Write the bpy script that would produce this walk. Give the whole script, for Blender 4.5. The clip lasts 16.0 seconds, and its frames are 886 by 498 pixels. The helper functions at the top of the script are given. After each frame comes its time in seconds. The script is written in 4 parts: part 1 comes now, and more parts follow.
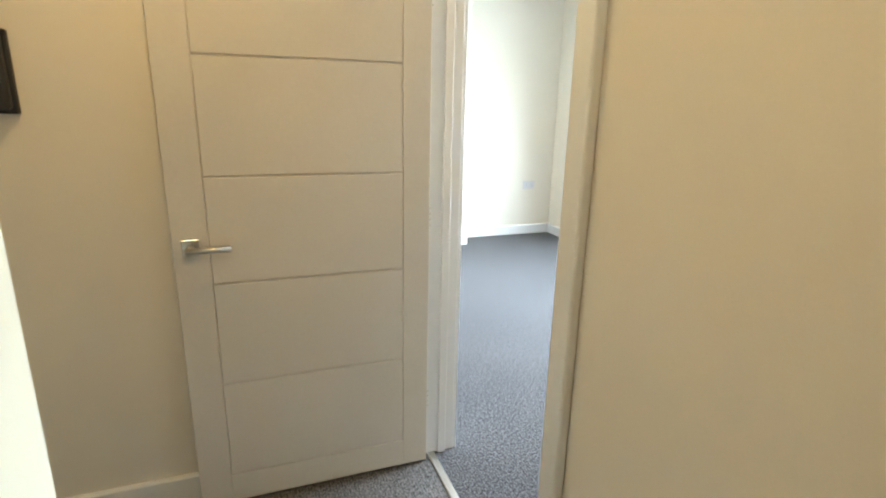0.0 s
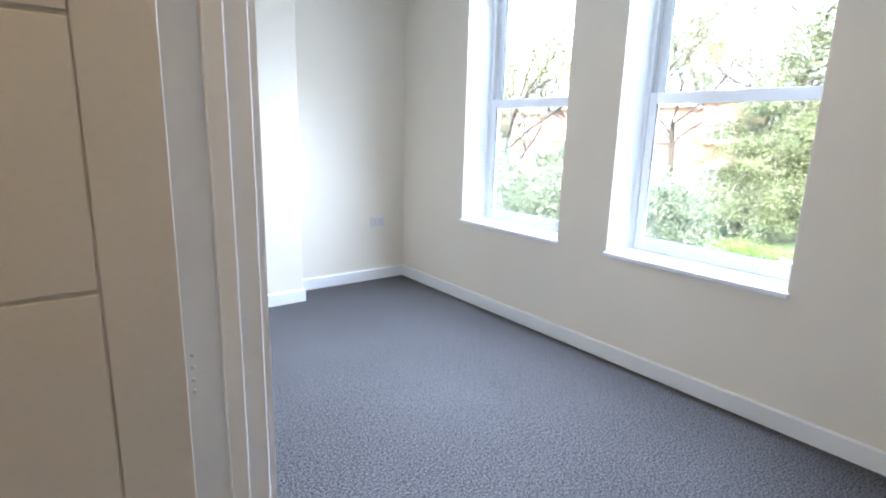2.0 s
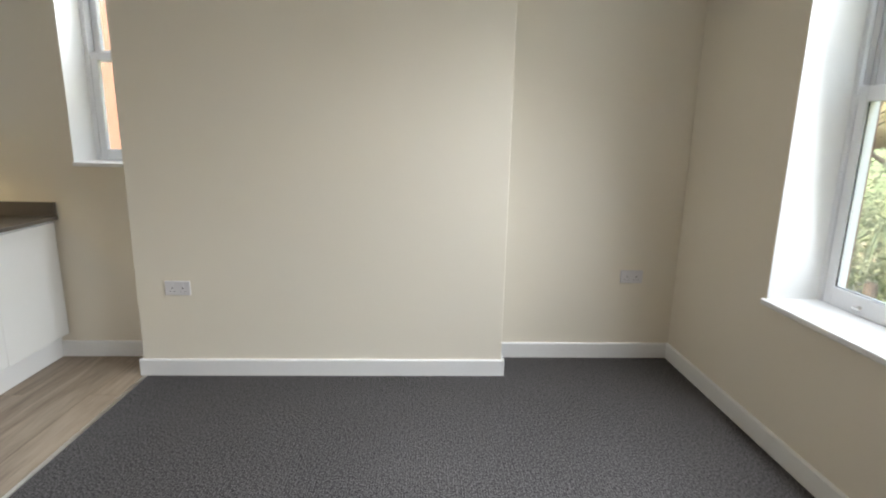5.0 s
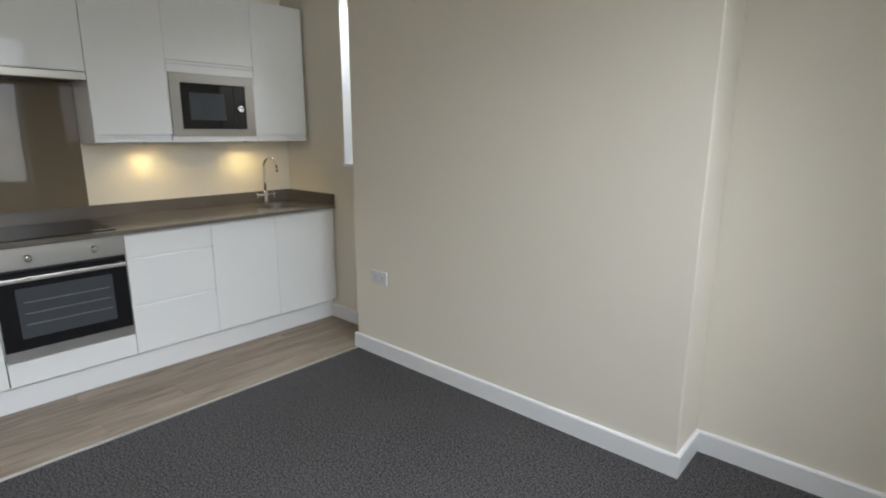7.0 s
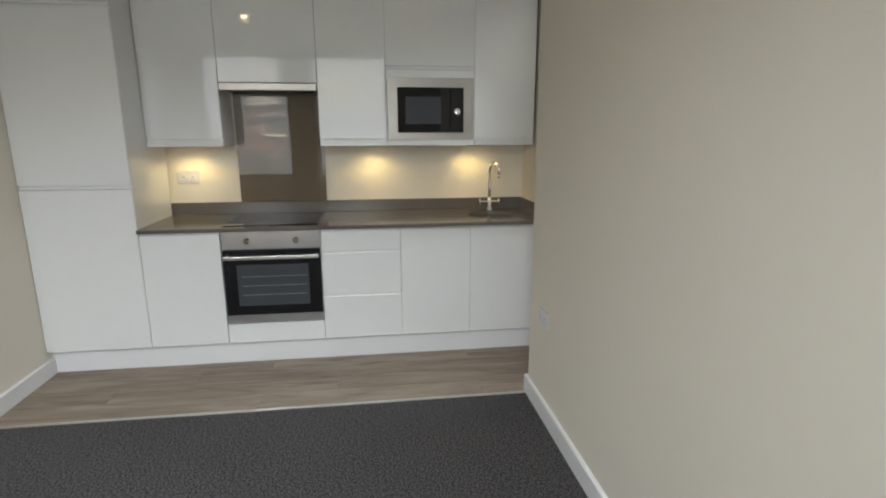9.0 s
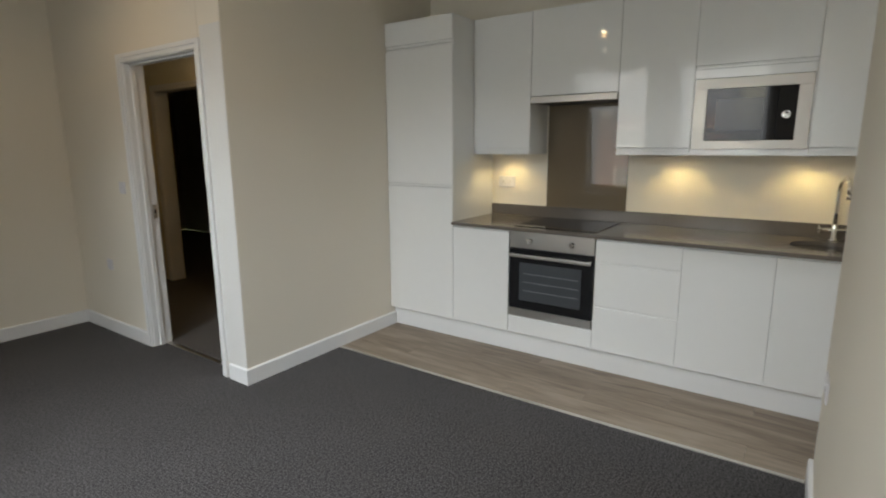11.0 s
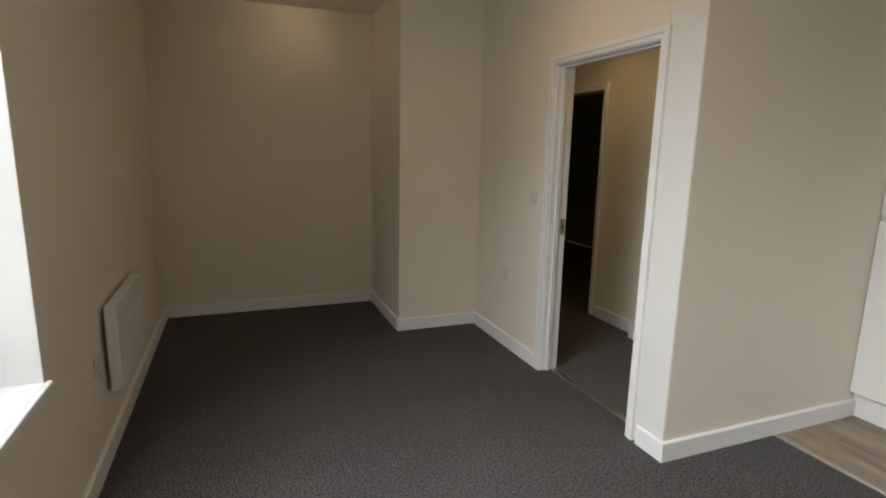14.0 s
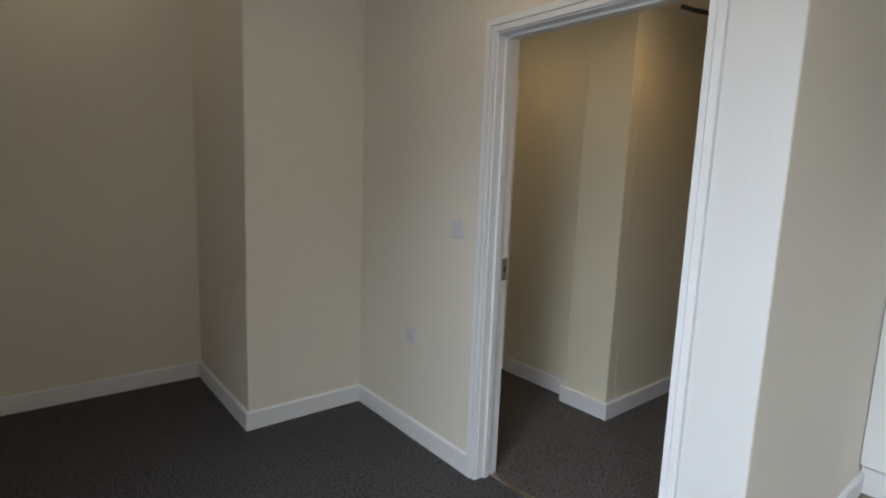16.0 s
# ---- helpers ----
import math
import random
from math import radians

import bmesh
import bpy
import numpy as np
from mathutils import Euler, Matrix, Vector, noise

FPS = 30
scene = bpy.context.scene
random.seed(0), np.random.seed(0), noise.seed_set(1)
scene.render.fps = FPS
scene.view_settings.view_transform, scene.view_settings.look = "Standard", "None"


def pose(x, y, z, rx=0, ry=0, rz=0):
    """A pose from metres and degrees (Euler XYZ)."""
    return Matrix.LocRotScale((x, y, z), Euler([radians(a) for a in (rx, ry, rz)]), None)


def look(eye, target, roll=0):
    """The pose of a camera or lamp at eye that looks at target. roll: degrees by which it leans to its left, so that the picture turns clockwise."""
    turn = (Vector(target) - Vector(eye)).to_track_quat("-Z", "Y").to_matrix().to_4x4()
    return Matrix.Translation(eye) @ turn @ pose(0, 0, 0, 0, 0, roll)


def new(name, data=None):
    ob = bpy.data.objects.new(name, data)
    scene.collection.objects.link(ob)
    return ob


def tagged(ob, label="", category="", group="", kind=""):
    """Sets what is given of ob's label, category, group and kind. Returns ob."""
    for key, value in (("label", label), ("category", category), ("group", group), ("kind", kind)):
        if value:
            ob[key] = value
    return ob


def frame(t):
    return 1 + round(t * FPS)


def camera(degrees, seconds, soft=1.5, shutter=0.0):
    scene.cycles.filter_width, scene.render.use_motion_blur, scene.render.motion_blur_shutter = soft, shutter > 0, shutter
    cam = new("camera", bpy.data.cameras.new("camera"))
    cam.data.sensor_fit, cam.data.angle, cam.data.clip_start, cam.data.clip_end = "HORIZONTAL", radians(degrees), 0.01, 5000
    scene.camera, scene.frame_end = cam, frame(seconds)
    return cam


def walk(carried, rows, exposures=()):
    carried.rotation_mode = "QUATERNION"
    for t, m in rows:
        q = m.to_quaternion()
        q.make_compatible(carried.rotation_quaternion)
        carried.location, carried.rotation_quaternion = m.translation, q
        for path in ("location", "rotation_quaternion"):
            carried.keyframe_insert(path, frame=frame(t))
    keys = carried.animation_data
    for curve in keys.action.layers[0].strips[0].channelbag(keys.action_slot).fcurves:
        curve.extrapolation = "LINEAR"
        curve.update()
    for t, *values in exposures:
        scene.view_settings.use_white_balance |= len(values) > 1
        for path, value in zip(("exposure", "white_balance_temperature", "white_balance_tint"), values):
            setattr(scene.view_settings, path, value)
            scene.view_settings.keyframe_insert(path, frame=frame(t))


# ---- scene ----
cam = camera(80.2, 16.0, soft=2.0, shutter=0.18)
PATH = [
    (0, (-0.734, -2.055, 1.406), (-0.059, -0.248, 0.880), 1.2),
    (0.5, (-0.637, -1.773, 1.404), (0.019, 0.055, 0.919), 1.4),
    (1, (-0.540, -1.498, 1.378), (0.244, 0.282, 0.913), 1.5),
    (1.5, (-0.389, -1.262, 1.385), (0.606, 0.414, 0.936), 1.8),
    (2, (-0.282, -1.132, 1.407), (0.909, 0.415, 0.975), 1.7),
    (2.5, (-0.184, -0.956, 1.457), (1.117, 0.502, 1.028), 1.4),
    (3, (-0.012, -0.816, 1.443), (1.287, 0.65, 1.038), 1.4),
    (3.5, (0.197, -0.644, 1.434), (1.355, 0.936, 1.031), 1.2),
    (4, (0.36, -0.495, 1.428), (1.25, 1.251, 1.031), 1.4),
    (4.5, (0.591, -0.264, 1.452), (1.093, 1.627, 1.04), 1.5),
    (5, (0.874, -0.096, 1.441), (0.951, 1.857, 1.017), 1.1),
    (7.5, (2.043, 0.978, 1.471), (0.521, 2.203, 1.044), 0.1),
    (8, (2.048, 1.283, 1.487), (0.35, 2.25, 1.062), 0.1),
    (10.5, (1.801, 2.749, 1.49), (0.038, 1.9, 1.081), -0.6),
    (11, (1.834, 2.757, 1.458), (0.220, 1.639, 1.075), -0.3),
    (11.5, (1.844, 2.725, 1.467), (0.444, 1.351, 1.078), 0.1),
    (12, (1.873, 2.63, 1.478), (0.691, 1.065, 1.087), 0.2),
    (12.5, (1.908, 2.519, 1.491), (0.972, 0.796, 1.097), 0.5),
    (13, (1.938, 2.315, 1.503), (1.17, 0.51, 1.111), 0.9),
    (13.5, (1.921, 2.058, 1.504), (1.212, 0.227, 1.123), 1.1),
    (14, (1.893, 1.805, 1.496), (1.176, -0.024, 1.122), 1.2),
    (14.5, (1.872, 1.506, 1.450), (1.130, -0.320, 1.111), 1.6),
    (15, (1.818, 1.168, 1.460), (0.997, -0.624, 1.121), 2.0),
    (15.5, (1.771, 0.836, 1.438), (0.736, -0.849, 1.138), 2.2),
    (16, (1.618, 0.527, 1.431), (0.364, -1.004, 1.146), 2.2),
]
EXPOSURES = [(0.0, 5.40, 5850, 3), (0.5, 5.28, 5750, 4), (1.0, 5.08, 5480, 8), (1.5, 4.76, 5400, 11), (2.0, 4.6, 5400, 13), (3.0, 4.1, 5600, 14), (3.5, 3.97, 5900, 13), (4.2, 3.77, 6450, 12), (5.0, 3.62, 6850, 11),
             (7.5, 3.17, 6550, 11), (8.0, 3.15, 6650, 11), (11.0, 2.97, 7000, 10), (12.5, 3.10, 7400, 12), (14.0, 3.12, 7350, 13), (15.0, 3.22, 6800, 12), (16.0, 3.24, 6250, 11)]
walk(cam, [(t, look(eye, target, roll)) for t, eye, target, roll in PATH], EXPOSURES)
ROOM_WATTS, HALL_WATTS, SKY_WATTS = 0.58, 0.41, 2.72


# ---- light ----
world = bpy.data.worlds.new("overcast_sky")
scene.world = world
world.use_nodes = True
wn = world.node_tree.nodes
sky = wn.new("ShaderNodeTexSky")
sky.sky_type = "NISHITA"
sky.sun_disc = False
sky.sun_elevation = radians(42)
sky.sun_rotation = radians(250)
sky.air_density = 2.0
sky.dust_density = 6.0
sky.ozone_density = 1.0
world.node_tree.links.new(sky.outputs["Color"], wn["Background"].inputs["Color"])
wn["Background"].inputs["Strength"].default_value = 0.11

sun_data = bpy.data.lights.new("sun", "SUN")
sun_data.energy = 0.7
sun_data.angle = radians(12)
sun_data.color = (1.0, 0.96, 0.9)
sun = new("sun", sun_data)
sun.matrix_world = look((-30, -11, 29), (0, 0, 0))

ROOM_LAMPS = ((0.75, 0.78), (0.71, -0.75), (1.39, -2.75))
HALL_LAMPS = ((-0.90, -0.76), (-0.64, -1.85))
WARM = (1.0, 0.62, 0.26)
HALL_WARM = (1.0, 0.55, 0.115)


def downlight_lamp(x, y, z, watts, size=150, colour=WARM, radius=0.03):
    data = bpy.data.lights.new("downlight_lamp", "SPOT")
    data.energy, data.color, data.spot_size, data.spot_blend = watts, colour, radians(size), 0.6
    data.shadow_soft_size = radius
    ob = new("downlight_lamp", data)
    ob.location = (x, y, z)
    return ob


for (px, py), share in zip(ROOM_LAMPS, (1.0, 0.9, 0.02)):
    downlight_lamp(px, py, 2.625, ROOM_WATTS * share, 172)
for (px, py), share in zip(HALL_LAMPS, (1.0, 0.5)):
    downlight_lamp(px, py, 2.36, HALL_WATTS * share, 168, HALL_WARM, 0.035)
for py in (0.82, 2.05, 2.75):
    downlight_lamp(-1.84, py, 1.388, 0.45, 140, (1.0, 0.78, 0.34), 0.02)


def opening_skylight(x, y, z, width, depth, turn, watts, spread=94):
    """Daylight entering at the head of a window's opening, in place of the sky's own."""
    data = bpy.data.lights.new("opening_skylight", "AREA")
    data.shape, data.size, data.size_y = "RECTANGLE", width, depth
    data.energy, data.color, data.spread = watts, (0.82, 0.905, 1.0), radians(spread)
    ob = new("opening_skylight", data)
    ob.matrix_world = look((x, y, z), (x + turn[0], y + turn[1], z + turn[2]))
    return ob


for wy in (1.7485, 0.307):
    opening_skylight(2.64, wy, 2.50, 0.98, 0.24, (-1, 0, -1.40), SKY_WATTS)
    opening_skylight(2.66, wy, 1.66, 0.98, 1.66, (-1, 0, -0.13), SKY_WATTS * 0.38, 150)
opening_skylight(-1.0125, 3.30, 2.36, 0.36, 0.2, (0, -1, -1.3), SKY_WATTS * 0.2)


# ---- materials ----
def mat(name, colour, rough=0.6, metal=0.0, vary=0.06, scale=3.0, fine=120.0, bump=0.05, dist=0.002, coat=0.0, rand=0.0, spec=0.5):
    """A painted or plain surface: two scales of noise in colour and roughness, and a fine relief."""
    m = bpy.data.materials.new(name)
    m.use_nodes = True
    n, l = m.node_tree.nodes, m.node_tree.links
    b = n["Principled BSDF"]
    b.inputs["Metallic"].default_value = metal
    b.inputs["Specular IOR Level"].default_value = spec
    b.inputs["Coat Weight"].default_value = coat
    b.inputs["Coat Roughness"].default_value = 0.04
    geo = n.new("ShaderNodeNewGeometry")
    big, small = n.new("ShaderNodeTexNoise"), n.new("ShaderNodeTexNoise")
    big.inputs["Scale"].default_value, small.inputs["Scale"].default_value = scale, fine
    big.inputs["Detail"].default_value = 4
    small.inputs["Detail"].default_value = 2
    for t in (big, small):
        l.new(geo.outputs["Position"], t.inputs["Vector"])
    add = n.new("ShaderNodeMath")
    add.operation = "ADD"
    l.new(big.outputs["Fac"], add.inputs[0])
    l.new(small.outputs["Fac"], add.inputs[1])
    ramp = n.new("ShaderNodeMapRange")
    ramp.inputs["From Min"].default_value, ramp.inputs["From Max"].default_value = 0.6, 1.4
    ramp.inputs["To Min"].default_value, ramp.inputs["To Max"].default_value = 1 - vary, 1 + vary
    l.new(add.outputs[0], ramp.inputs["Value"])
    value = ramp.outputs["Result"]
    if rand:
        info = n.new("ShaderNodeObjectInfo")
        r2 = n.new("ShaderNodeMapRange")
        r2.inputs["To Min"].default_value, r2.inputs["To Max"].default_value = 1 - rand, 1 + rand
        l.new(info.outputs["Random"], r2.inputs["Value"])
        mu = n.new("ShaderNodeMath")
        mu.operation = "MULTIPLY"
        l.new(value, mu.inputs[0])
        l.new(r2.outputs["Result"], mu.inputs[1])
        value = mu.outputs[0]
    mix = n.new("ShaderNodeVectorMath")
    mix.operation = "SCALE"
    mix.inputs[0].default_value = colour
    l.new(value, mix.inputs["Scale"])
    l.new(mix.outputs["Vector"], b.inputs["Base Color"])
    rr = n.new("ShaderNodeMapRange")
    rr.inputs["To Min"].default_value, rr.inputs["To Max"].default_value = max(0.02, rough * 0.85), min(1, rough * 1.15)
    l.new(big.outputs["Fac"], rr.inputs["Value"])
    l.new(rr.outputs["Result"], b.inputs["Roughness"])
    if bump:
        bm_ = n.new("ShaderNodeBump")
        bm_.inputs["Strength"].default_value, bm_.inputs["Distance"].default_value = bump, dist
        l.new(small.outputs["Fac"], bm_.inputs["Height"])
        l.new(bm_.outputs["Normal"], b.inputs["Normal"])
    return m


def carpet(name, c1, c2):
    """Loop-pile carpet in fine ribs with flecks of lighter and darker yarn."""
    m = bpy.data.materials.new(name)
    m.use_nodes = True
    n, l = m.node_tree.nodes, m.node_tree.links
    b = n["Principled BSDF"]
    b.inputs["Roughness"].default_value = 1.0
    b.inputs["Specular IOR Level"].default_value = 0.1
    b.inputs["Sheen Weight"].default_value = 0.08
    geo = n.new("ShaderNodeNewGeometry")
    wave = n.new("ShaderNodeTexWave")
    wave.bands_direction = "X"
    wave.inputs["Scale"].default_value = 28
    wave.inputs["Distortion"].default_value = 1.2
    wave.inputs["Detail"].default_value = 2
    wave.inputs["Detail Scale"].default_value = 3
    fleck, loops, patch, mottle = (n.new("ShaderNodeTexNoise") for _ in range(4))
    fleck.inputs["Scale"].default_value = 150
    fleck.inputs["Detail"].default_value = 3
    fleck.inputs["Roughness"].default_value = 0.6
    mottle.inputs["Scale"].default_value = 90
    mottle.inputs["Detail"].default_value = 3
    loops.inputs["Scale"].default_value = 420
    patch.inputs["Scale"].default_value = 1.6
    patch.inputs["Detail"].default_value = 5
    for t in (wave, fleck, loops, patch, mottle):
        l.new(geo.outputs["Position"], t.inputs["Vector"])
    total = fleck.outputs["Fac"]
    for source, share in ((wave.outputs["Fac"], 0.07), (patch.outputs["Fac"], 0.06), (mottle.outputs["Fac"], 0.45)):
        a = n.new("ShaderNodeMath")
        a.operation = "MULTIPLY_ADD"
        a.inputs[1].default_value = share
        l.new(source, a.inputs[0])
        l.new(total, a.inputs[2])
        total = a.outputs[0]
    ramp = n.new("ShaderNodeValToRGB")
    ramp.color_ramp.elements[0].position, ramp.color_ramp.elements[1].position = 0.67, 0.93
    ramp.color_ramp.elements[0].color, ramp.color_ramp.elements[1].color = (*c1, 1), (*c2, 1)
    l.new(total, ramp.inputs["Fac"])
    l.new(ramp.outputs["Color"], b.inputs["Base Color"])
    h = n.new("ShaderNodeMath")
    h.operation = "ADD"
    l.new(wave.outputs["Fac"], h.inputs[0])
    l.new(loops.outputs["Fac"], h.inputs[1])
    bu = n.new("ShaderNodeBump")
    bu.inputs["Strength"].default_value, bu.inputs["Distance"].default_value = 0.10, 0.003
    l.new(h.outputs[0], bu.inputs["Height"])
    l.new(bu.outputs["Normal"], b.inputs["Normal"])
    return m


def plank_wood(name, dark, light):
    """Grey-brown oak-look plank: grain along y, knots, each plank a little different."""
    m = bpy.data.materials.new(name)
    m.use_nodes = True
    n, l = m.node_tree.nodes, m.node_tree.links
    b = n["Principled BSDF"]
    geo, info = n.new("ShaderNodeNewGeometry"), n.new("ShaderNodeObjectInfo")
    off = n.new("ShaderNodeVectorMath")
    off.operation = "SCALE"
    off.inputs[0].default_value = (7.3, 3.1, 0)
    l.new(info.outputs["Random"], off.inputs["Scale"])
    add = n.new("ShaderNodeVectorMath")
    add.operation = "ADD"
    l.new(geo.outputs["Position"], add.inputs[0])
    l.new(off.outputs["Vector"], add.inputs[1])
    mp = n.new("ShaderNodeMapping")
    mp.inputs["Scale"].default_value = (9, 0.9, 1)
    l.new(add.outputs["Vector"], mp.inputs["Vector"])
    g1, g2 = n.new("ShaderNodeTexNoise"), n.new("ShaderNodeTexNoise")
    g1.inputs["Scale"].default_value, g1.inputs["Detail"].default_value, g1.inputs["Distortion"].default_value = 1.6, 6, 1.2
    g2.inputs["Scale"].default_value, g2.inputs["Detail"].default_value = 9, 3
    l.new(mp.outputs["Vector"], g1.inputs["Vector"])
    l.new(mp.outputs["Vector"], g2.inputs["Vector"])
    mx = n.new("ShaderNodeMath")
    mx.operation = "MULTIPLY_ADD"
    mx.inputs[1].default_value = 0.35
    l.new(g2.outputs["Fac"], mx.inputs[0])
    l.new(g1.outputs["Fac"], mx.inputs[2])
    tone = n.new("ShaderNodeMath")
    tone.operation = "MULTIPLY_ADD"
    tone.inputs[1].default_value = 0.16
    l.new(info.outputs["Random"], tone.inputs[0])
    l.new(mx.outputs[0], tone.inputs[2])
    ramp = n.new("ShaderNodeValToRGB")
    ramp.color_ramp.elements[0].position, ramp.color_ramp.elements[1].position = 0.45, 0.98
    ramp.color_ramp.elements[0].color, ramp.color_ramp.elements[1].color = (*dark, 1), (*light, 1)
    l.new(tone.outputs[0], ramp.inputs["Fac"])
    l.new(ramp.outputs["Color"], b.inputs["Base Color"])
    b.inputs["Roughness"].default_value = 0.42
    bu = n.new("ShaderNodeBump")
    bu.inputs["Strength"].default_value, bu.inputs["Distance"].default_value = 0.25, 0.001
    l.new(mx.outputs[0], bu.inputs["Height"])
    l.new(bu.outputs["Normal"], b.inputs["Normal"])
    return m


def glass(name, tint=(1, 1, 1)):
    m = bpy.data.materials.new(name)
    m.use_nodes = True
    b = m.node_tree.nodes["Principled BSDF"]
    b.inputs["Base Color"].default_value = (*tint, 1)
    b.inputs["Roughness"].default_value = 0.0
    b.inputs["Transmission Weight"].default_value = 1.0
    b.inputs["IOR"].default_value = 1.45
    return m


def glow(name, colour, strength):
    m = bpy.data.materials.new(name)
    m.use_nodes = True
    b = m.node_tree.nodes["Principled BSDF"]
    b.inputs["Base Color"].default_value = (0.8, 0.8, 0.8, 1)
    b.inputs["Emission Color"].default_value = (*colour, 1)
    b.inputs["Emission Strength"].default_value = strength
    return m


def foliage(name, c1, c2, c3):
    """Leaves: three greens spread over the leaves at random, some light passing through."""
    m = bpy.data.materials.new(name)
    m.use_nodes = True
    n, l = m.node_tree.nodes, m.node_tree.links
    b = n["Principled BSDF"]
    geo = n.new("ShaderNodeNewGeometry")
    ramp = n.new("ShaderNodeValToRGB")
    ramp.color_ramp.elements[0].color, ramp.color_ramp.elements[1].color = (*c1, 1), (*c3, 1)
    mid = ramp.color_ramp.elements.new(0.5)
    mid.color = (*c2, 1)
    l.new(geo.outputs["Random Per Island"], ramp.inputs["Fac"])
    l.new(ramp.outputs["Color"], b.inputs["Base Color"])
    b.inputs["Roughness"].default_value = 0.55
    tr = n.new("ShaderNodeBsdfTranslucent")
    l.new(ramp.outputs["Color"], tr.inputs["Color"])
    mixs = n.new("ShaderNodeMixShader")
    mixs.inputs["Fac"].default_value = 0.35
    l.new(b.outputs["BSDF"], mixs.inputs[1])
    l.new(tr.outputs["BSDF"], mixs.inputs[2])
    l.new(mixs.outputs["Shader"], n["Material Output"].inputs["Surface"])
    return m


M_WALL = mat("cream_wall_paint", (0.765, 0.708, 0.61), 0.75, vary=0.025, scale=1.5, fine=260, bump=0.10, dist=0.001)
M_HALLWALL = mat("cream_hall_paint", (0.76, 0.71, 0.56), 0.75, vary=0.025, scale=1.5, fine=260, bump=0.10, dist=0.001)
M_REVEAL = mat("white_reveal_paint", (0.83, 0.83, 0.82), 0.6, vary=0.02, scale=2, fine=200, bump=0.05, dist=0.001)
M_BOARD = mat("satin_white_board", (0.70, 0.69, 0.67), 0.5, vary=0.025, scale=3, fine=90, bump=0.04)
M_CEIL = mat("white_ceiling_paint", (0.80, 0.77, 0.70), 0.9, vary=0.02, scale=1.2, fine=180, bump=0.06)
M_TRIM = mat("white_gloss_trim", (0.80, 0.80, 0.80), 0.38, vary=0.025, scale=4, fine=60, bump=0.03)
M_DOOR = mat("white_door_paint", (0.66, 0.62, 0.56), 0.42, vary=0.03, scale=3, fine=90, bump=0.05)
M_UPVC = mat("white_sash_paint", (0.78, 0.79, 0.81), 0.35, vary=0.02, scale=5, fine=60, bump=0.02)
M_CAB = mat("gloss_white_lacquer", (0.78, 0.78, 0.77), 0.03, vary=0.01, scale=2, fine=20, bump=0.0, spec=0.5)
M_CABIN = mat("white_cabinet_board", (0.74, 0.74, 0.73), 0.5, vary=0.02)
M_GAP = mat("dark_joint", (0.05, 0.05, 0.05), 0.8)
M_PLINTH = mat("satin_white_plinth", (0.78, 0.78, 0.78), 0.35, vary=0.02)
M_TOP = mat("grey_brown_quartz", (0.125, 0.110, 0.098), 0.16, vary=0.12, scale=6, fine=240, bump=0.0)
M_STEEL = mat("brushed_steel", (0.60, 0.59, 0.57), 0.30, metal=1.0, vary=0.06, scale=4, fine=300, bump=0.03, dist=0.0005)
# Same stainless as M_STEEL; darker colour and more roughness dim the reflected window lamps.
M_MWTRIM = mat("reflection_dimmed_steel", (0.44, 0.42, 0.39), 0.40, metal=1.0, vary=0.06, scale=4, fine=300, bump=0.02, dist=0.0005)
M_CHROME = mat("chrome", (0.78, 0.78, 0.78), 0.08, metal=1.0, vary=0.02, bump=0.0)
M_BLACK = mat("black_glass", (0.010, 0.010, 0.011), 0.05, vary=0.1, bump=0.0)
M_OVENIN = mat("oven_window_grey", (0.06, 0.066, 0.073), 0.10, vary=0.08, scale=8, bump=0.0)
# Satin steel, its colour darkened for the bowl's shade and dark reflections.
M_SINK = mat("shaded_satin_sink_steel", (0.34, 0.33, 0.32), 0.22, metal=1.0, vary=0.06, bump=0.0)
M_PIN = mat("grey_socket_slot", (0.20, 0.19, 0.20), 0.5, vary=0.05, bump=0.0)
M_OVENBAR = mat("dim_oven_rack", (0.22, 0.23, 0.24), 0.3, vary=0.1, bump=0.0)
M_DARK = mat("dark_plastic", (0.02, 0.02, 0.022), 0.4, vary=0.15)
M_SPLASH = mat("taupe_glass_splashback", (0.165, 0.13, 0.09), 0.025, vary=0.03, bump=0.0)
M_PLASTIC = mat("white_plastic", (0.66, 0.645, 0.66), 0.3, vary=0.02, bump=0.0)
M_GREYPL = mat("pale_grey_plastic", (0.55, 0.54, 0.55), 0.35, vary=0.02, bump=0.0)
M_HEAT = mat("white_heater_enamel", (0.74, 0.75, 0.75), 0.35, vary=0.02, bump=0.02)
M_CARPET = carpet("grey_loop_carpet", (0.008, 0.0076, 0.008), (0.126, 0.119, 0.120))
M_HALLCARPET = carpet("grey_brown_hall_carpet", (0.024, 0.022, 0.021), (0.165, 0.15, 0.14))
M_PLANK = plank_wood("oak_look_plank", (0.125, 0.090, 0.063), (0.335, 0.265, 0.20))
M_ALU = mat("aluminium_strip", (0.62, 0.60, 0.57), 0.3, metal=1.0, vary=0.08, scale=20)
M_GLASS = glass("window_glass")
M_BULB = glow("lit_bulb", (1.0, 0.80, 0.52), 5.0)
M_LED = glow("under_unit_led", (1.0, 0.76, 0.40), 3.0)
M_GRASS = mat("lawn_grass", (0.065, 0.105, 0.03), 0.9, vary=0.35, scale=0.8, fine=18, bump=0.6, dist=0.03)
M_ROAD = mat("asphalt", (0.055, 0.055, 0.056), 0.9, vary=0.2, scale=1, fine=60, bump=0.3, dist=0.004)
M_PAVE = mat("pale_pavement", (0.20, 0.185, 0.165), 0.85, vary=0.12, scale=1.5, fine=40, bump=0.2)
